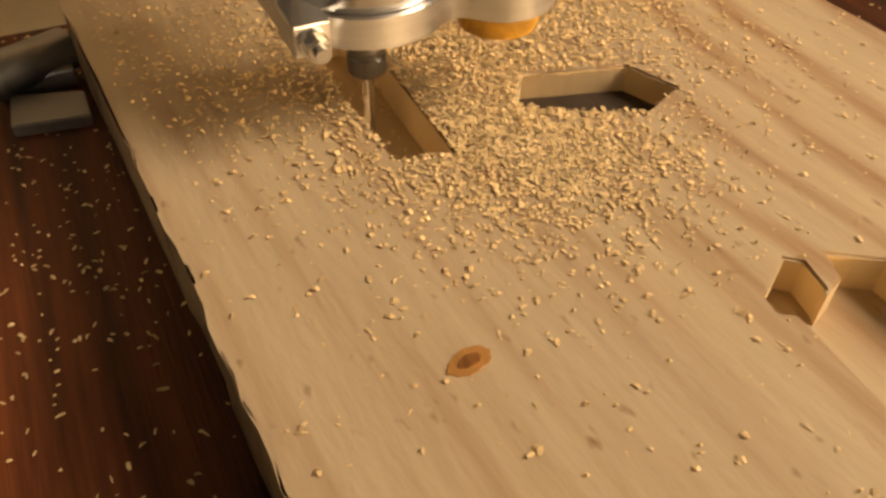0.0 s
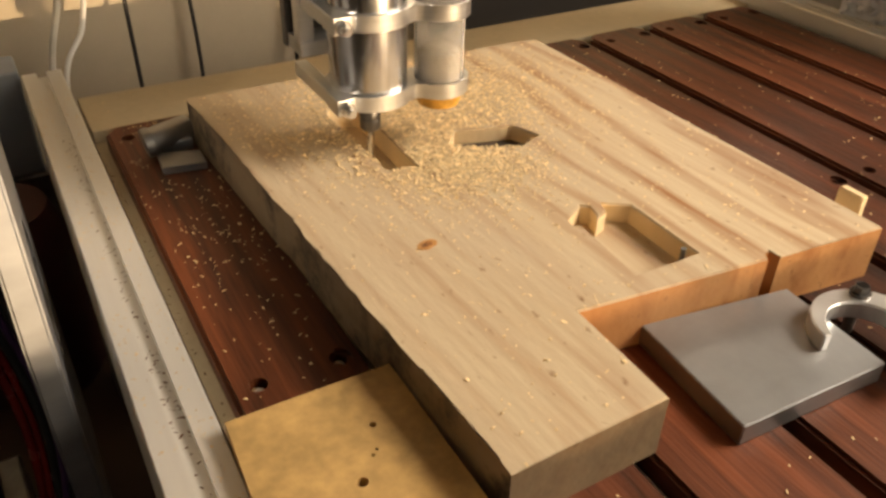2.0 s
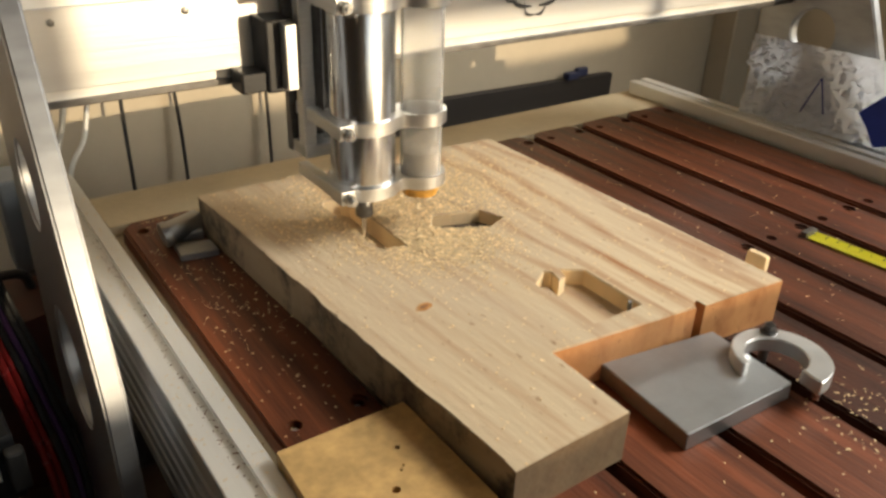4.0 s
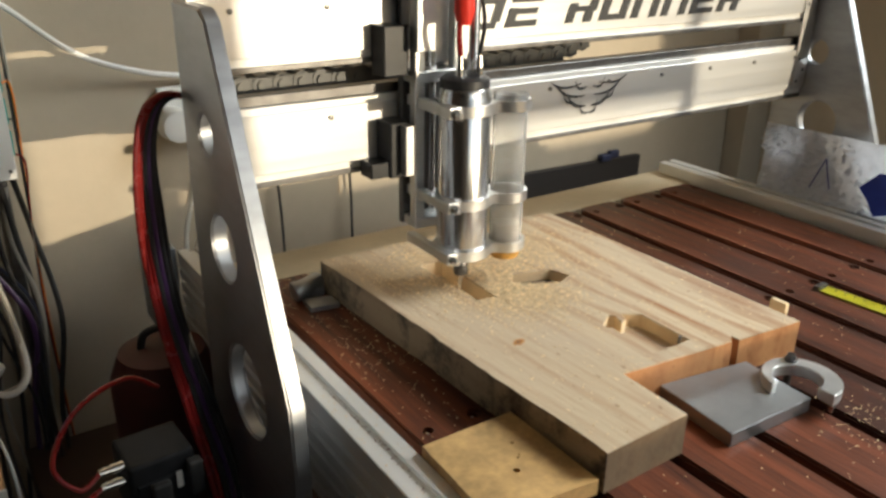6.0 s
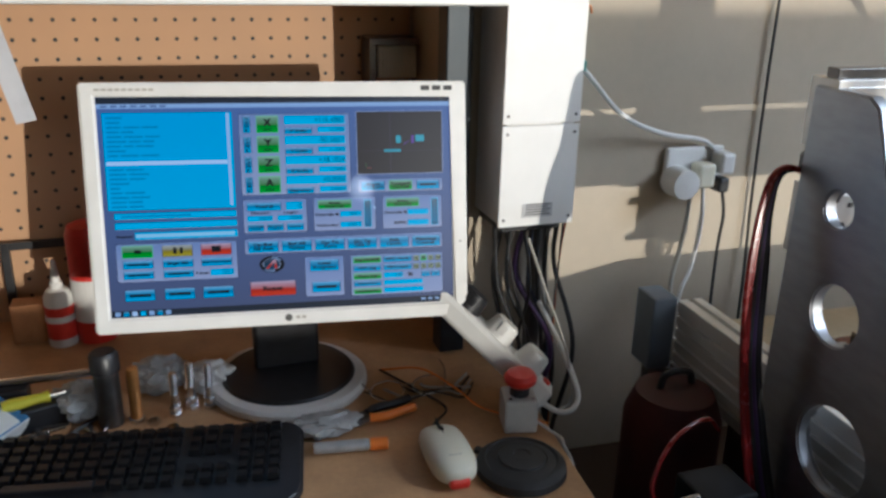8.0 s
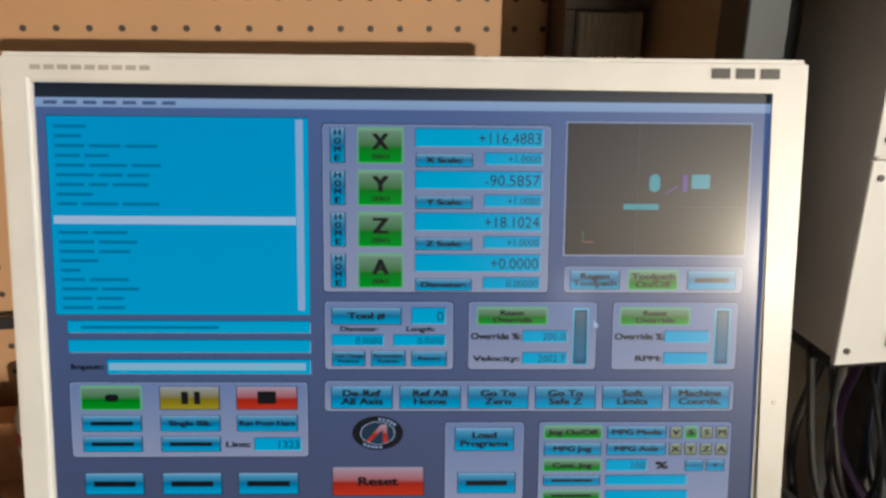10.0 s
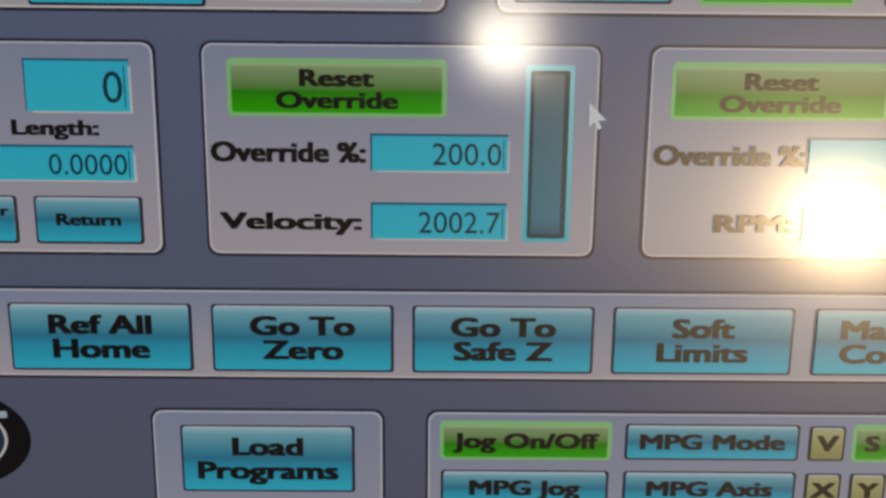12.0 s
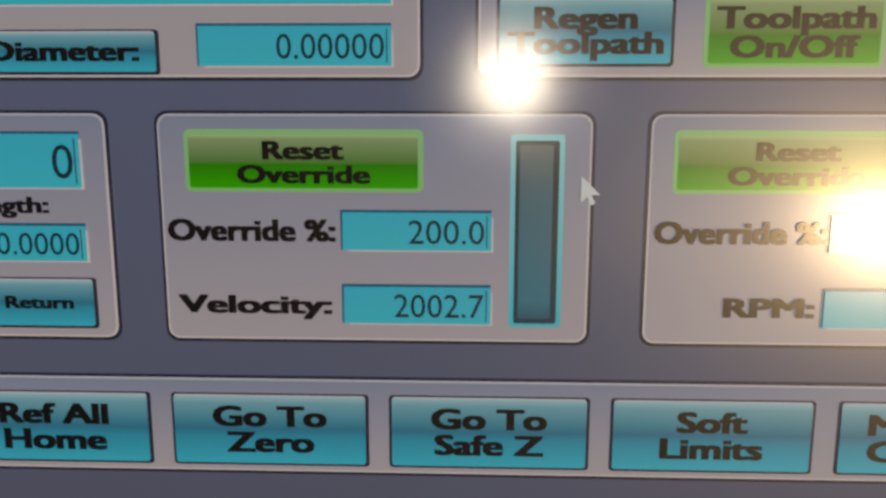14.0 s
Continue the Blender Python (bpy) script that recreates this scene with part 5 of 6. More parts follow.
# lower panels
ui("panel", 0.0250, 0.0797, -0.1320, -0.0751)
ui("button", 0.0324, 0.0721, -0.0951, -0.0794, "Load\nPrograms", cap=0.0043)
ui("button", 0.0345, 0.0736, -0.1254, -0.1112, "bar")
ui("red", -0.0507, 0.0110, -0.1270, -0.1070, "Reset", cap=0.006)
ui("panel", 0.0892, 0.2222, -0.1340, -0.0751)
for k, (left, mid) in enumerate((("Jog On/Off", "MPG Mode"), ("MPG Jog", "MPG Axis"))):
    ui("button" if k else "green", 0.0933, 0.1320, -0.0864 - 0.0118 * k, -0.0784 - 0.0118 * k, left, cap=0.0037)
    ui("button", 0.1364, 0.1764, -0.0864 - 0.0118 * k, -0.0784 - 0.0118 * k, mid, cap=0.0037)
    for q, ch in enumerate(("VSSM", "XYZA")[k]):
        ui("green" if (k, q) == (0, 1) else "key", 0.1796 + 0.0106 * q, 0.1872 + 0.0106 * q, -0.0864 - 0.0118 * k, -0.0787 - 0.0118 * k, ch, cap=0.0038)
ui("green", 0.0933, 0.1320, -0.1098, -0.1022, "Cont. Jog", cap=0.0035)
ui("field", 0.1364, 0.1640, -0.1098, -0.1022, "100")
ui("word", 0.1700, 0.1790, -0.1085, -0.1035, "%")
ui("button", 0.1910, 0.2030, -0.1098, -0.1022, "-", cap=0.0035)
ui("button", 0.2055, 0.2175, -0.1098, -0.1022, "+", cap=0.0035)
ui("button", 0.0933, 0.1320, -0.1200, -0.1134, "bar")
ui("field", 0.1364, 0.1920, -0.1200, -0.1134)
ui("green", 0.0933, 0.1320, -0.1310, -0.1244, "bar")
ui("field", 0.1364, 0.1930, -0.1310, -0.1244)
# rows of the program list
lr = random.Random(3)
for k in range(20):
    v = 0.121 - 0.0062 * k
    if 0.056 < v < 0.067:
        continue
    u = -0.226
    for c in range(lr.randint(1, 3)):
        wd = lr.uniform(0.012, 0.026)
        patch("listing_bar", U["faint"], u, u + wd, v - 0.0010, v + 0.0010, 7)
        u += wd + 0.003
# plot of the tool path
for (a, b, c, d, m, r) in ((0.1414, 0.1648, 0.0699, 0.0734, "line", 0.0004), (0.1580, 0.1650, 0.0815, 0.0930, "line", 0.0034), (0.1859, 0.1980, 0.0838, 0.0930, "line", 0.0004),
                           (0.1800, 0.1832, 0.0815, 0.0930, "violet", 0.0004), (0.1036, 0.2230, 0.0714, 0.0716, "axis", 0.0), (0.1499, 0.1503, 0.0400, 0.1255, "axis", 0.0)):
    patch("path_mark", U[m], a, b, c, d, 6, r)
bm = plate([(0.1685, 0.0795), (0.1770, 0.0850), (0.1770, 0.0860), (0.1685, 0.0805)], [], 0.001 + LAYER * 6, 0.001 + LAYER * 6.8)
part("path_mark", xf(bm, UPR), U["violet"], screen_part)
patch("axis_mark", U["green"], 0.1150, 0.1155, 0.0480, 0.0550, 6)
patch("axis_mark", U["red"], 0.1156, 0.1225, 0.0478, 0.0483, 6)
# round badge: plain rings with a red peak
for r0, m, ly in ((0.0172, "dark", 4), (0.0118, "shine", 5), (0.0112, "barshade", 6)):
    bm = plate(ring(r0, 40, (-0.0202, -0.0829), 0.69), [], 0.001 + LAYER * ly, 0.001 + LAYER * (ly + 0.8))
    part("badge", xf(bm, UPR), U[m], screen_part)
for k in range(10):
    a = radians(38 + 11.5 * k) if k < 5 else radians(218 + 11.5 * (k - 5)) + 0.25
    cx, cy = -0.0202 + 0.0144 * math.cos(a), -0.0829 + 0.0144 * 0.69 * math.sin(a)
    patch("badge_bar", U["menu"], cx - 0.0009, cx + 0.0009, cy - 0.0008, cy + 0.0008, 6, 0.0003)
bm = plate([(-0.0285, -0.0890), (-0.0180, -0.0768), (-0.0142, -0.0768), (-0.0135, -0.0890), (-0.0165, -0.0890), (-0.0168, -0.0800), (-0.0255, -0.0890)], [], 0.001 + LAYER * 8, 0.001 + LAYER * 8.8)
part("badge", xf(bm, UPR), U["red"], screen_part, "red peak in the badge")
bm = plate([(0.1242, -0.0045), (0.1242, -0.0096), (0.1254, -0.0085), (0.1262, -0.0102), (0.1270, -0.0098), (0.1263, -0.0082), (0.1279, -0.0081)], [], 0.001 + LAYER * 8, 0.001 + LAYER * 8.8)
part("pointer", xf(bm, UPR), U["light"], screen_part, "white mouse pointer")

# stand
stand = thing("monitor_stand", "round monitor foot with white rim on the desk", "monitor stand", Matrix.Translation((-0.765, 0.865, -0.14)))
part("rim", lathe([(0.0001, 0.0), (0.118, 0.0), (0.121, 0.004), (0.121, 0.012), (0.116, 0.017), (0.103, 0.019), (0.0001, 0.019)], 56), PLASTIC_W, stand, "white rim", smooth=True)
part("top", lathe([(0.0001, 0.0195), (0.102, 0.0195), (0.098, 0.024), (0.06, 0.028), (0.0001, 0.029)], 56), BLACK, stand, "black top", smooth=True)
part("neck", box(-0.05, 0.05, 0.005, 0.035, 0.025, 0.22, 0.006), BLACK, stand)

# ---- desk ----
DZ = -0.14
desk = thing("desk", "worn brown desk with a pale metal front edge", "desk", Matrix.Translation((-0.44, 0.47, DZ)) @ Matrix.Rotation(radians(-5), 4, "Z"))
part("desktop", box(-1.5, 0.0, 0.0, 0.70, -0.028, 0.0, 0.002), DESKM, desk)
part("edge_strip", box(-1.5, 0.002, -0.004, 0.0, -0.030, -0.001, 0.001), EXTR, desk, "pale metal edge strip")
for lx in (-1.45, -0.06):
    part("leg", box(lx, lx + 0.05, 0.02, 0.07, ZF - DZ, -0.028, 0.002), DSTEEL, desk)
    part("leg", box(lx, lx + 0.05, 0.60, 0.65, ZF - DZ, -0.028, 0.002), DSTEEL, desk)

kb = thing("keyboard", "black keyboard with dusty keys on the desk", "keyboard", Matrix.Translation((-0.995, 0.690, DZ)) @ Matrix.Rotation(radians(-9.5), 4, "Z"))
part("case", xf(bevel_sharp(plate(rr_outline(-0.235, 0.222, -0.095, 0.070, 0.03, 6), [], 0.0, 0.016), 0.004, 3), Matrix.Rotation(radians(4), 4, "X")), BLACK, kb, smooth=True)
kmesh = None
for r in range(6):
    y = 0.050 - 0.019 * r - (0.004 if r > 0 else 0)
    for c in range(21):
        x = -0.215 + 0.0193 * c + (0.008 if c > 14 else 0) + (0.006 if c > 17 else 0)
        if c in (15, 16, 17) and r in (3,):
            continue
        if r == 5 and 4 <= c <= 9:
            continue
        if kmesh is None:
            bm = box(-0.0078, 0.0078, -0.0078, 0.0078, 0, 0.008)
            for v in bm.verts:
                if v.co.z > 0.004:
                    v.co.x *= 0.78
                    v.co.y *= 0.78
            ob = part("key", bm, mat("key_plastic", (0.010, 0.010, 0.011), 0.42, 0, 0.3, 200, bump=0.05, spec=0.28), kb)
            kmesh = ob.data
        else:
            ob = new("key", kmesh)
            ob.parent = kb
        ob.location = (x, y, 0.0165 + 0.07 * y)
part("space_bar", box(-0.136, -0.030, -0.057, -0.042, 0.011, 0.021, 0.002), BLACK, kb)
for k in range(3):
    part("led", box(0.165 + 0.014 * k, 0.169 + 0.014 * k, 0.063, 0.065, 0.0195, 0.0208), PLASTIC_W, kb)

ms = thing("mouse", "cream computer mouse with a red tail light", "mouse", Matrix.Translation((-0.597, 0.588, DZ)) @ Matrix.Rotation(radians(-2), 4, "Z"))
bm = bmesh.new()
bmesh.ops.create_uvsphere(bm, u_segments=32, v_segments=20, radius=1)
for v in bm.verts:
    x, y, z = v.co
    sx = math.copysign(abs(x) ** 0.75, x) * 0.034 * (1 - 0.10 * math.cos(y * 2.2))
    v.co = (sx, math.copysign(abs(y) ** 0.8, y) * 0.060, 0.020 + 0.020 * math.copysign(abs(z) ** 0.8, z) * (1.0 if z < 0 else 1 - 0.25 * y))
    v.co.z = max(0.001, v.co.z)
part("shell", bm, BEIGE, ms, smooth=True)
part("tail_light", xf(box(-0.014, 0.014, -0.0615, -0.047, 0.004, 0.020, 0.005), Matrix.Identity(4)), REDM, ms, "translucent red tail")
part("seam", box(-0.0006, 0.0006, 0.012, 0.058, 0.030, 0.0385), GROOVE, ms)
part("wheel", xf(cyl(0.009, -0.003, 0.003, seg=20), Matrix.Translation((0, 0.032, 0.030)) @ Matrix.Rotation(radians(90), 4, "Y")), RUBBER, ms)
for k in range(3):
    part("mark", box(-0.008 + 0.006 * k, -0.004 + 0.006 * k, -0.036, -0.0345, 0.0395, 0.0402), GREYC, ms)
cable("mouse_cable", "dark mouse cable running to the back of the desk", [(-0.59, 0.648, DZ + 0.012), (-0.585, 0.68, DZ + 0.006), (-0.555, 0.72, DZ + 0.004), (-0.58, 0.78, DZ + 0.004), (-0.62, 0.86, DZ + 0.004)], 0.002, RUBBER)

puck = thing("rubber_disc", "black rubber disc with raised rings on the desk", "rubber disc", Matrix.Translation((-0.508, 0.548, DZ)))
part("disc", lathe([(0.0001, 0), (0.056, 0), (0.060, 0.004), (0.059, 0.013), (0.052, 0.019), (0.048, 0.020), (0.046, 0.018), (0.034, 0.022), (0.032, 0.021), (0.030, 0.024), (0.012, 0.027), (0.010, 0.025), (0.0001, 0.025)], 56), RUBBER, puck, smooth=True)
part("tab", xf(box(-0.07, -0.045, -0.006, 0.006, 0.004, 0.012, 0.003), Matrix.Rotation(radians(-50), 4, "Z")), RUBBER, puck)

es = thing("emergency_stop", "red mushroom emergency stop on a grey-white box", "emergency stop", Matrix.Translation((-0.468, 0.652, DZ)) @ Matrix.Rotation(radians(-12), 4, "Z"))
part("housing", box(-0.024, 0.024, -0.024, 0.024, 0, 0.052, 0.004), mat("grey_white_plastic", (0.55, 0.54, 0.51), 0.45, 0, 0.1, 30, bump=0.05), es)
part("collar", cyl(0.014, 0.052, 0.066, seg=28), BLACK, es)
part("button", lathe([(0.0001, 0.066), (0.016, 0.066), (0.0225, 0.072), (0.0235, 0.079), (0.019, 0.086), (0.008, 0.089), (0.0001, 0.0895)], 36), REDM, es, "red mushroom button", smooth=True)
part("screw", cyl(0.003, 0.0515, 0.0528, (0.016, -0.016), 10), STEEL, es)
part("screw", cyl(0.003, 0.0515, 0.0528, (-0.016, -0.016), 10), STEEL, es)
cable("stop_cable", "white cable from the emergency stop", [(-0.45, 0.64, DZ + 0.015), (-0.435, 0.615, DZ + 0.008), (-0.425, 0.60, DZ + 0.004), (-0.43, 0.58, DZ + 0.006), (-0.422, 0.55, DZ - 0.05), (-0.42, 0.55, DZ - 0.3)], 0.002, PLASTIC_W)

ps = thing("power_board", "white power board leaning with plugs in it", "power board", Matrix.Translation((-0.46, 0.715, -0.070)) @ Matrix.Rotation(radians(-40), 4, "Z") @ Matrix.Rotation(radians(38), 4, "Y") @ Matrix.Rotation(radians(-20), 4, "X") @ Matrix.Scale(1.2, 4))
part("body", box(-0.13, 0.065, -0.025, 0.025, -0.014, 0.014, 0.006), PLASTIC_W, ps)
for k in range(3):
    part("plug", xf(merge(cyl(0.021, 0.012, 0.036, seg=24, r2=0.017, bevel=0.002), box(-0.006, 0.006, -0.02, 0.0, 0.02, 0.034, 0.002)), Matrix.Translation((-0.085 + 0.052 * k, 0, 0))), (BLACK, PLASTIC_W, PLASTIC_W)[k], ps, ("black plug", "white plug", "white plug")[k], smooth=True)
part("switch", box(0.046, 0.056, -0.006, 0.010, 0.012, 0.017, 0.002), REDM, ps, "red rocker switch")
cable("power_lead", "white lead from the power board", [(-0.425, 0.665, -0.118), (-0.405, 0.645, -0.125), (-0.385, 0.64, -0.118), (-0.372, 0.66, -0.10), (-0.372, 0.72, -0.06), (-0.375, 0.80, -0.02)], 0.0042, PLASTIC_W)
cable("power_lead", "grey loop of cable beside the desk", [(-0.40, 0.80, 0.09), (-0.385, 0.76, 0.02), (-0.372, 0.70, -0.06), (-0.38, 0.66, -0.115), (-0.405, 0.65, -0.125)], 0.0022, GREYC)
cable("orange_wire", "thin orange wire on the desk", [(-0.62, 0.86, DZ + 0.004), (-0.57, 0.80, DZ + 0.03), (-0.53, 0.74, DZ + 0.02), (-0.50, 0.70, DZ + 0.004), (-0.43, 0.63, DZ + 0.01)], 0.0016, ORANGE)

# wire-framed glasses by the monitor foot
gl = thing("glasses", "thin wire-framed glasses lying on the desk", "glasses", Matrix.Translation((-0.598, 0.775, DZ)))
for gx in (-0.032, 0.034):
    part("lens_rim", tube([(gx + 0.026 * math.cos(a), 0.012 * math.sin(a), 0.014 + 0.010 * math.sin(a)) for a in [2 * math.pi * k / 18 for k in range(19)]], 0.0011, 6, 0), STEEL, gl)
part("bridge", tube([(-0.006, 0, 0.018), (0.001, 0, 0.022), (0.008, 0, 0.018)], 0.001, 6), STEEL, gl)
part("temple", tube([(-0.058, 0, 0.016), (-0.07, 0.06, 0.012), (-0.068, 0.10, 0.004)], 0.0012, 6), STEEL, gl)
part("temple", tube([(0.060, 0, 0.016), (0.075, 0.05, 0.012), (0.08, 0.09, 0.004)], 0.0012, 6), STEEL, gl)
for k in range(4):
    cable("desk_cable", "thin tangled cable on the desk", [(-0.66 + 0.03 * k, 0.80, DZ + 0.003), (-0.62 + 0.02 * k, 0.755 + 0.01 * k, DZ + 0.004), (-0.56 + 0.02 * k, 0.765, DZ + 0.006), (-0.52, 0.74 + 0.012 * k, DZ + 0.005), (-0.49, 0.78 + 0.01 * k, DZ + 0.004)], 0.0014 + 0.0003 * k, (RUBBER, GREYC, RUBBER, GREYC)[k])

# marker tube and cutters
mk = thing("glue_tube", "clear tube with an orange cap lying on the desk", "tube", Matrix.Translation((-0.712, 0.655, DZ + 0.009)) @ Matrix.Rotation(radians(-8), 4, "Z"))
part("barrel", xf(lathe([(0.0001, -0.05), (0.007, -0.05), (0.008, -0.045), (0.008, 0.022), (0.005, 0.026), (0.0001, 0.026)], 20), Matrix.Rotation(radians(90), 4, "Y")), GREYBAG, mk, "clear barrel", smooth=True)
part("cap", xf(lathe([(0.0001, 0.026), (0.0085, 0.026), (0.009, 0.030), (0.008, 0.050), (0.0001, 0.052)], 20), Matrix.Rotation(radians(90), 4, "Y")), ORANGE, mk, "orange cap", smooth=True)
pl = thing("pliers", "small pliers with black and orange handles on the desk", "pliers", Matrix.Translation((-0.672, 0.722, DZ + 0.004)) @ Matrix.Rotation(radians(12), 4, "Z"))
part("jaw", xf(bevel_sharp(plate([(-0.075, -0.004), (-0.02, -0.012), (0.0, -0.010), (0.0, 0.012), (-0.02, 0.012), (-0.07, 0.004)], [], 0, 0.008), 0.001), Matrix.Identity(4)), DSTEEL, pl)
part("handle", tube([(0.0, 0.006, 0.005), (0.02, 0.014, 0.006), (0.05, 0.012, 0.006), (0.075, 0.016, 0.006)], 0.0065, 10), BLACK, pl, "black grip", smooth=True)
part("handle", tube([(0.0, -0.006, 0.005), (0.02, -0.014, 0.006), (0.05, -0.012, 0.006), (0.07, -0.010, 0.006)], 0.0065, 10), ORANGE, pl, "orange grip", smooth=True)
bag = bmesh.new()
bmesh.ops.create_icosphere(bag, subdivisions=4, radius=1)
for v in bag.verts:
    d = 1 + 0.35 * noise.fractal(v.co * 2.2, 0.8, 2.0, 4)
    v.co = Vector((v.co.x * 0.045 * d, v.co.y * 0.025 * d, max(0.0, 0.012 + v.co.z * 0.014 * d)))
b1 = tagged(part("plastic_bag", bag, GREYBAG, smooth=True), "small crumpled clear bag of parts on the desk", "bag")
b1.matrix_basis = Matrix.Translation((-0.735, 0.712, DZ))
for (px, py, sc, mt, lb) in ((-0.955, 0.90, 1.1, GREYBAG, "crumpled clear plastic bag behind the bolts"), (-0.885, 0.88, 0.95, PLASTIC_W, "crumpled white tissue behind the bolts"), (-1.06, 0.85, 1.1, GREYBAG, "crumpled grey plastic bag on the desk")):
    c = tagged(part("crumpled_bag" if mt is GREYBAG else "tissue", xf(merge(*[tmp for tmp in [bmesh.new()] if tmp.from_mesh(b1.data) is None]), Matrix.Diagonal((sc * 0.8, sc, sc * 1.9, 1))), mt, smooth=True), lb, "bag" if mt is GREYBAG else "tissue")
    c.matrix_basis = Matrix.Translation((px, py, DZ))

# three bolts, standing on their heads
bolt = thing("bolt", "zinc-plated hex bolt standing on its head", "bolt", Matrix.Translation((-0.935, 0.815, DZ)), "standing bolts")
part("head", cyl(0.0095, 0, 0.0065, seg=6, bevel=0.0008), STEEL, bolt)
sh = [(0.0001, 0.0065), (0.0055, 0.0065), (0.0055, 0.035)]
for k in range(16):
    sh += [(0.0056, 0.035 + 0.0022 * k), (0.0048, 0.0361 + 0.0022 * k)]
part("shank", lathe(sh + [(0.0001, 0.0705)], 18), STEEL, bolt)
part("nut", cyl(0.0095, 0.012, 0.019, seg=6, bevel=0.0008), STEEL, bolt)
for bx, by, s in ((-0.912, 0.83, 1.08), (-0.887, 0.825, 1.02)):
    copy_thing(bolt, Matrix.Translation((bx, by, DZ)) @ Matrix.Scale(s, 4))
pk = thing("marker_pen", "black-capped pen standing on the desk", "pen", Matrix.Translation((-1.022, 0.818, DZ)))
part("barrel", lathe([(0.0001, 0), (0.016, 0), (0.017, 0.004), (0.017, 0.085), (0.0001, 0.085)], 24), DSTEEL, pk, smooth=True)
part("cap", lathe([(0.0001, 0.085), (0.020, 0.085), (0.020, 0.108), (0.016, 0.114), (0.0001, 0.115)], 24), BLACK, pk, "black cap", smooth=True)
ct = thing("brass_tube", "brown brass tube standing on the desk", "tube", Matrix.Translation((-0.988, 0.815, DZ)))
part("tube", lathe([(0.0001, 0), (0.0085, 0), (0.0085, 0.085), (0.007, 0.086), (0.0001, 0.086)], 22), COPPER, ct, smooth=True)
part("foot", lathe([(0.0001, 0.0), (0.0105, 0.0), (0.0105, 0.006), (0.009, 0.007), (0.0001, 0.007)], 22), STEEL, ct)
nt_ = thing("hex_nut", "loose steel nut on the desk", "nut", Matrix.Translation((-0.965, 0.80, DZ)), "loose nuts")
part("nut_body", plate(ring(0.009, 6), [ring(0.0048, 16)], 0, 0.007), STEEL, nt_)
for q, (nx, ny) in enumerate(((-0.94, 0.775), (-0.99, 0.775), (-1.07, 0.79), (-1.09, 0.775), (-1.12, 0.80), (-1.05, 0.775))):
    copy_thing(nt_, Matrix.Translation((nx, ny, DZ)) @ Matrix.Rotation(0.7 * q, 4, "Z"))

gb = thing("glue_bottle", "white glue bottle with a red label and pointed nozzle", "bottle", Matrix.Translation((-1.112, 1.11, DZ)))
part("bottle", lathe([(0.0001, 0), (0.022, 0), (0.023, 0.004), (0.023, 0.085), (0.018, 0.098), (0.010, 0.103), (0.010, 0.112), (0.0001, 0.112)], 28), PLASTIC_W, gb, smooth=True)
part("label", lathe([(0.0232, 0.015), (0.0236, 0.015), (0.0236, 0.072), (0.0232, 0.072)], 28), REDM, gb, "red label")
part("label_bar", lathe([(0.0237, 0.045), (0.0239, 0.045), (0.0239, 0.056), (0.0237, 0.056)], 28), PLASTIC_W, gb)
part("nozzle", lathe([(0.0001, 0.112), (0.008, 0.112), (0.003, 0.150), (0.0001, 0.152)], 20), PLASTIC_W, gb, smooth=True)
fe = thing("spray_can", "red can with a white label behind the monitor", "can", Matrix.Translation((-1.058, 1.12, DZ)))
part("can", lathe([(0.0001, 0), (0.032, 0), (0.033, 0.004), (0.033, 0.19), (0.028, 0.205), (0.012, 0.212), (0.0001, 0.213)], 32), REDM, fe, smooth=True)
part("label", lathe([(0.0332, 0.04), (0.0336, 0.04), (0.0336, 0.115), (0.0332, 0.115)], 32), PLASTIC_W, fe, "white label")
fm = thing("picture_frame", "empty black frame leaning against the pegboard", "frame", Matrix.Translation((-1.145, 1.20, DZ)) @ Matrix.Rotation(radians(-3), 4, "X"))
for a in (box(-0.060, -0.046, -0.006, 0.006, 0, 0.155, 0.001), box(0.046, 0.060, -0.006, 0.006, 0, 0.155, 0.001)):
    part("stile", a, BLACK, fm)
for a in (box(-0.046, 0.046, -0.006, 0.006, 0.141, 0.155, 0.001), box(-0.046, 0.046, -0.006, 0.006, 0.0, 0.02, 0.001)):
    part("rail", a, BLACK, fm)
wb = tagged(part("timber_block", box(-1.19, -1.135, 1.12, 1.16, DZ, DZ + 0.07, 0.002), FRESH), "small block of bare timber on the desk", "wood offcut")
wp = tagged(part("white_board", xf(box(-0.09, 0.0, -0.008, 0.008, 0, 0.30, 0.003), Matrix.Translation((-1.222, 1.15, DZ))), PLASTIC_W), "white board standing against the pegboard", "board")
bx = thing("carton", "blue and white printed carton leaning on the clutter", "carton", Matrix.Translation((-1.195, 0.822, DZ + 0.040)) @ Matrix.Rotation(radians(-35), 4, "Z") @ Matrix.Rotation(radians(28), 4, "Y"))
part("box", box(-0.06, 0.06, -0.035, 0.035, -0.02, 0.02, 0.001), BLUEP, bx, "blue carton")
part("label", box(-0.058, 0.058, -0.034, 0.02, 0.0201, 0.0212), PLASTIC_W, bx, "white printed label")
for k in range(6):
    part("print_bar", box(-0.045, 0.04 - 0.01 * (k % 3), -0.028 + 0.008 * k, -0.025 + 0.008 * k, 0.0212, 0.0216), GREYC, bx)
part("end_flap", box(0.06, 0.0615, -0.034, 0.034, -0.019, 0.019), PLASTIC_W, bx)
part("prop", box(-0.05, 0.02, -0.02, 0.02, -0.075, -0.02, 0.002), BLACK, bx)
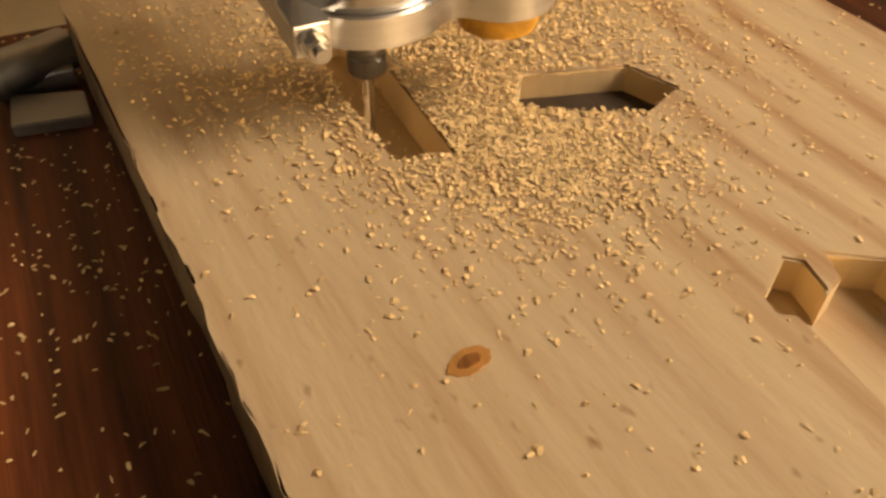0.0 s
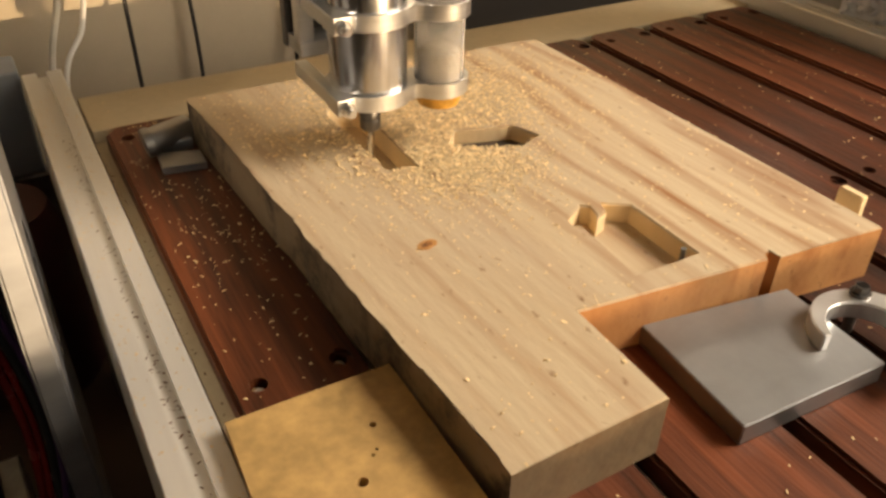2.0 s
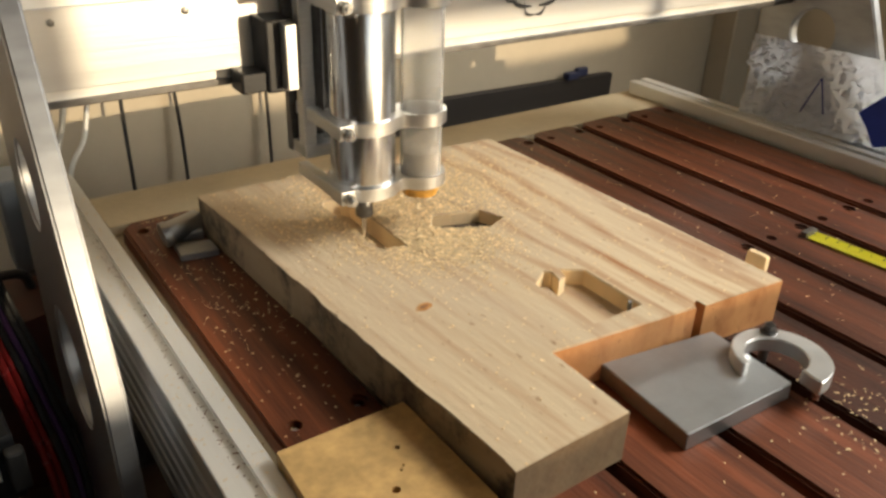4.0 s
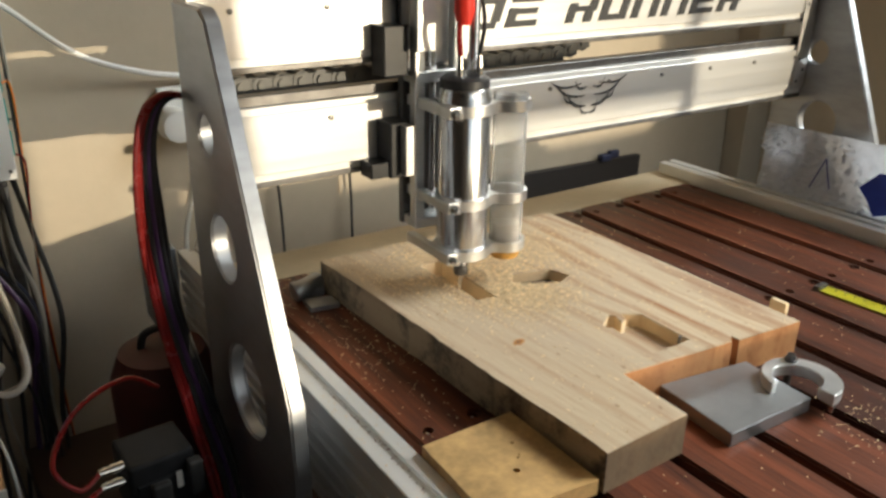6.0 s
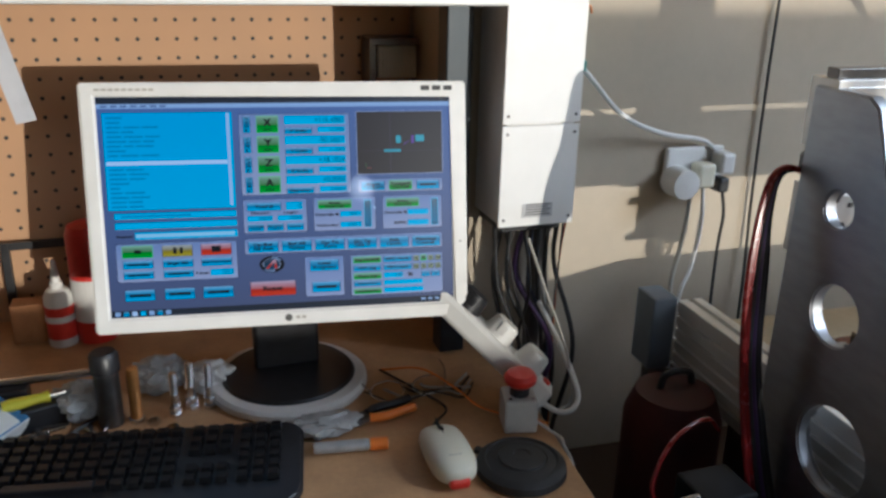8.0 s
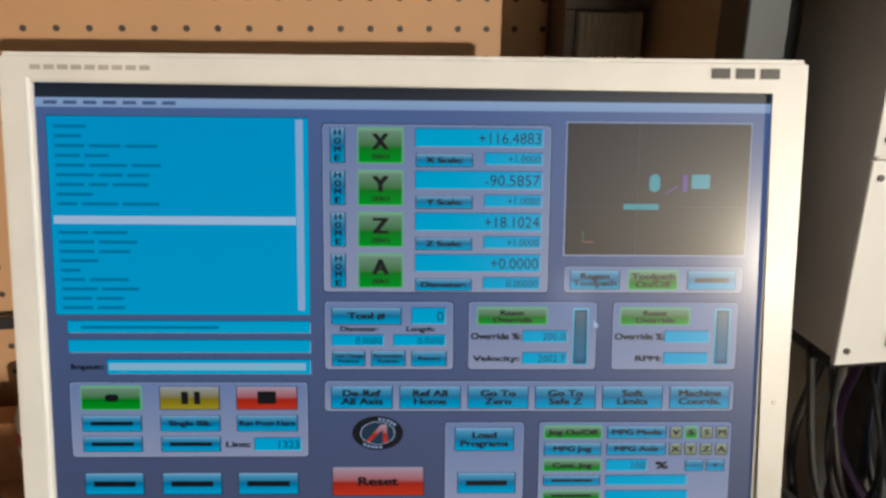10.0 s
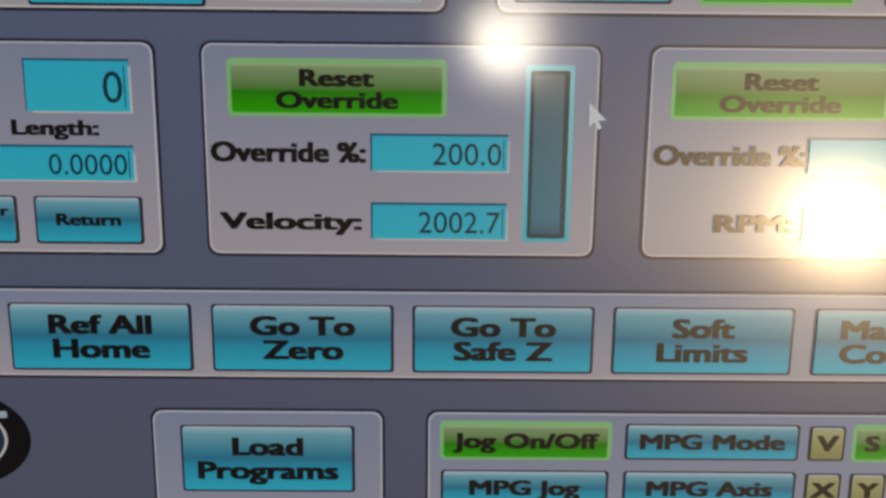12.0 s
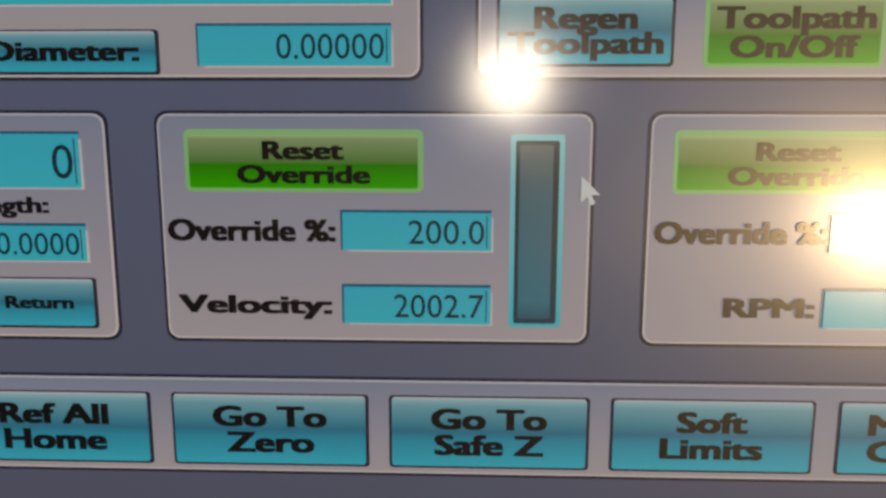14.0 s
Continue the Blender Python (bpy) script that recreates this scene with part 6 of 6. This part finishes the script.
sd = thing("screwdriver", "screwdriver with a yellow handle on the desk", "screwdriver", Matrix.Translation((-1.10, 0.84, DZ + 0.045)) @ Matrix.Rotation(radians(18), 4, "Z"))
part("handle", xf(lathe([(0.0001, -0.06), (0.008, -0.06), (0.009, -0.05), (0.007, -0.01), (0.009, 0.0), (0.0001, 0.0)], 14), Matrix.Rotation(radians(90), 4, "Y")), YELLOW, sd, "yellow handle", smooth=True)
part("blade", xf(cyl(0.0025, 0.0, 0.07, seg=10), Matrix.Rotation(radians(90), 4, "Y")), STEEL, sd)
part("rest", box(-0.05, 0.02, -0.012, 0.012, -0.045, -0.009, 0.003), BLACK, sd)
rd = tagged(part("steel_rod", xf(cyl(0.006, -0.13, 0.10, seg=16), Matrix.Translation((-1.14, 0.87, DZ + 0.058)) @ Matrix.Rotation(radians(90), 4, "Y")), STEEL), "bright steel rod lying across the clutter", "rod")
tagged(part("rod_rest", box(-1.20, -1.13, 0.85, 0.885, DZ, DZ + 0.052, 0.003), BLACK), "black block under the steel rod", "block")
for k in range(16):
    q = lr.random()
    tl = tagged(part("drill_bit", xf(cyl(lr.uniform(0.002, 0.004), -0.03, 0.03, seg=10), Matrix.Translation((-1.16 + 0.15 * q, 0.77 + 0.05 * lr.random() - 0.06 * q + 0.03, DZ + 0.0045)) @ Matrix.Rotation(lr.uniform(0, 3.1), 4, "Z") @ Matrix.Rotation(radians(90), 4, "Y")), DSTEEL if k % 2 else STEEL), "small steel drill bit among the clutter", "drill bit", "drill bits")

# ---- pegboard, shelf and strips behind ----
pb = thing("pegboard", "tan perforated pegboard on the wall behind the monitor", "pegboard", kind="structure")
bm = bmesh.new()
PX0, PX1, PZ0, PZ1, ST = -1.95, -0.470, -0.30, 0.72, 0.0318
nx_, nz_ = int((PX1 - PX0) / ST), int((PZ1 - PZ0) / ST)
part("sheet", plate([(PX0, PZ0), (PX1, PZ0), (PX1, PZ1), (PX0, PZ1)], [], 0, 0.005), PEG, pb).matrix_basis = Matrix.Translation((0, 1.230, 0)) @ UPR
# flat dark discs: the shade inside the holes is put into their colour
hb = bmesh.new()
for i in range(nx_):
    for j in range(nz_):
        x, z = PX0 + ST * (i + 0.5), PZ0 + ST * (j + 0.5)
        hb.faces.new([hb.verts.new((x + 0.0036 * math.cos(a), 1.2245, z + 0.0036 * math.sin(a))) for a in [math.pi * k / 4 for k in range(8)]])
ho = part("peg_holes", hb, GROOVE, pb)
tagged(ho, kind="stuff")
shf = tagged(part("shelf_light", merge(box(-1.75, -0.448, 0.80, 0.845, 0.432, 0.458, 0.003), box(-1.75, -0.52, 0.845, 1.224, 0.440, 0.452, 0.001)), PLASTIC_W), "white shelf edge above the monitor", "shelf")
for sx, sz0, sz1 in ((-1.088, 0.285, 0.44), (-1.19, 0.36, 0.44)):
    tagged(part("paper_strip", xf(box(-0.012, 0.012, -0.0008, 0.0008, sz0 - 0.44, 0, 0.0), Matrix.Translation((sx - 0.02, 0.842, 0.44)) @ Matrix.Rotation(radians(-12), 4, "Y")), mat("pale_paper", (0.50, 0.50, 0.52), 0.7, 0, 0.08, 30, bump=0.1)), "pale paper strip hanging from the shelf", "paper strip")
ad = thing("ribbed_adapter", "beige ribbed adapter on a dark bracket behind the monitor", "adapter")
part("case", box(-0.545, -0.472, 1.17, 1.215, 0.285, 0.342, 0.002), BEIGE, ad)
for k in range(10):
    part("rib", box(-0.543 + 0.007 * k, -0.5395 + 0.007 * k, 1.167, 1.17, 0.288, 0.339), BEIGE, ad)
part("bracket", merge(box(-0.562, -0.470, 1.16, 1.224, 0.344, 0.356, 0.001), box(-0.562, -0.550, 1.16, 1.224, 0.27, 0.344, 0.001)), DSTEEL, ad, "dark steel bracket")

# ---- wood chips ----


def chips(name, label, spots, seed, material=CHIP):
    """Curled shavings, each a bent sliver lying flat on the surface z given by its spot."""
    r = random.Random(seed)
    vs, fs = [], []
    for x, y, z, s in spots:
        a, L, w, c = r.uniform(0, 6.28), s * r.uniform(0.5, 1.4), s * r.uniform(0.25, 0.75), s * r.uniform(0.04, 0.34)
        tx = r.uniform(-0.5, 0.5)
        ca, sa = math.cos(a), math.sin(a)
        base = len(vs)
        for k in range(3):
            u = (k - 1) * L / 2
            hz = c * (1 - (k - 1) ** 2) if r.random() < 0.7 else c * (k / 2)
            for q in (-1, 1):
                vv = q * w / 2 * (1 if k == 1 else 0.6)
                vs.append((x + u * ca - vv * sa, y + u * sa + vv * ca, z + 0.0003 + hz + 0.5 * w * (1 + q * tx) * 0.35))
        for k in range(2):
            b = base + 2 * k
            fs.append((b, b + 1, b + 3, b + 2))
    me = bpy.data.meshes.new(name)
    me.from_pydata(vs, [], fs)
    me.materials.append(material)
    return tagged(new(name, me), label, "wood chips", kind="stuff")


def in_poly(x, y, P):
    c = False
    for i in range(len(P)):
        (x1, y1), (x2, y2) = P[i - 1], P[i]
        if (y1 > y) != (y2 > y) and x < (x2 - x1) * (y - y1) / (y2 - y1) + x1:
            c = not c
    return c


cr = random.Random(21)
spots = []
while len(spots) < 16500:
    if cr.random() < 0.89:
        if cr.random() < 0.70:
            x, y = cr.gauss(0.185, 0.066), cr.gauss(0.42, 0.058)
        else:
            x, y = cr.gauss(0.160, 0.036), cr.gauss(0.302, 0.036)
    else:
        x, y = cr.uniform(0.005, 0.40), cr.uniform(0.0, 0.54) ** 1.0
        if cr.random() < 0.55 - y:
            continue
    if not in_poly(x, y, OUT) or x < 0.006:
        continue
    if in_poly(x, y, HEX) or in_poly(x, y, SLOT) or in_poly(x, y, POCKET):
        if cr.random() < 0.95:
            continue
        z = -0.018
    else:
        d = math.exp(-((x - 0.19) / 0.05) ** 2 - ((y - 0.41) / 0.05) ** 2)
        z = 0.004 * d * cr.random()
    spots.append((x, y, z, cr.uniform(0.0014, 0.0035) * (0.95 if y < 0.30 else 1.05)))
chips("wood_chips", "curled golden wood chips heaped round the cut on the board", spots, 5)
spots = []
for k in range(1500):
    x, y = cr.uniform(-0.095, 0.82), cr.uniform(-0.45, 0.60)
    if k < 260:
        x, y = cr.uniform(-0.098, -0.012), min(0.6, cr.gauss(0.42, 0.12))
    elif k < 420:
        x, y = cr.gauss(0.32, 0.03), cr.gauss(-0.08, 0.03)
    if ((x + 0.102) % 0.1045) > 0.090:
        continue
    p = BED @ Vector((x, y, 0))
    if in_poly(p.x, p.y, OUT) or in_poly(p.x, p.y, quad) or (0.15 < p.x < 0.30 and -0.04 < p.y < 0.085):
        continue
    spots.append((p.x, p.y, -0.047, cr.uniform(0.0016, 0.0034)))
chips("bed_chips", "scattered wood chips on the decking boards", spots, 6)
spots = []
for k in range(420):
    x, y = (cr.uniform(-0.158, -0.144) if cr.random() < 0.5 else cr.uniform(-0.133, -0.119)), cr.uniform(0.0, 0.7)
    p = BED @ Vector((x, y, 0))
    spots.append((p.x, p.y, -0.040, cr.uniform(0.0008, 0.0020)))
for k in range(160):
    p = BED @ Vector((cr.uniform(-0.11, 0.8), cr.uniform(0.63, 0.71), 0))
    spots.append((p.x, p.y, -0.052, cr.uniform(0.0010, 0.0022)))
chips("rail_chips", "fine wood dust and chips on the aluminium rails", spots, 7)
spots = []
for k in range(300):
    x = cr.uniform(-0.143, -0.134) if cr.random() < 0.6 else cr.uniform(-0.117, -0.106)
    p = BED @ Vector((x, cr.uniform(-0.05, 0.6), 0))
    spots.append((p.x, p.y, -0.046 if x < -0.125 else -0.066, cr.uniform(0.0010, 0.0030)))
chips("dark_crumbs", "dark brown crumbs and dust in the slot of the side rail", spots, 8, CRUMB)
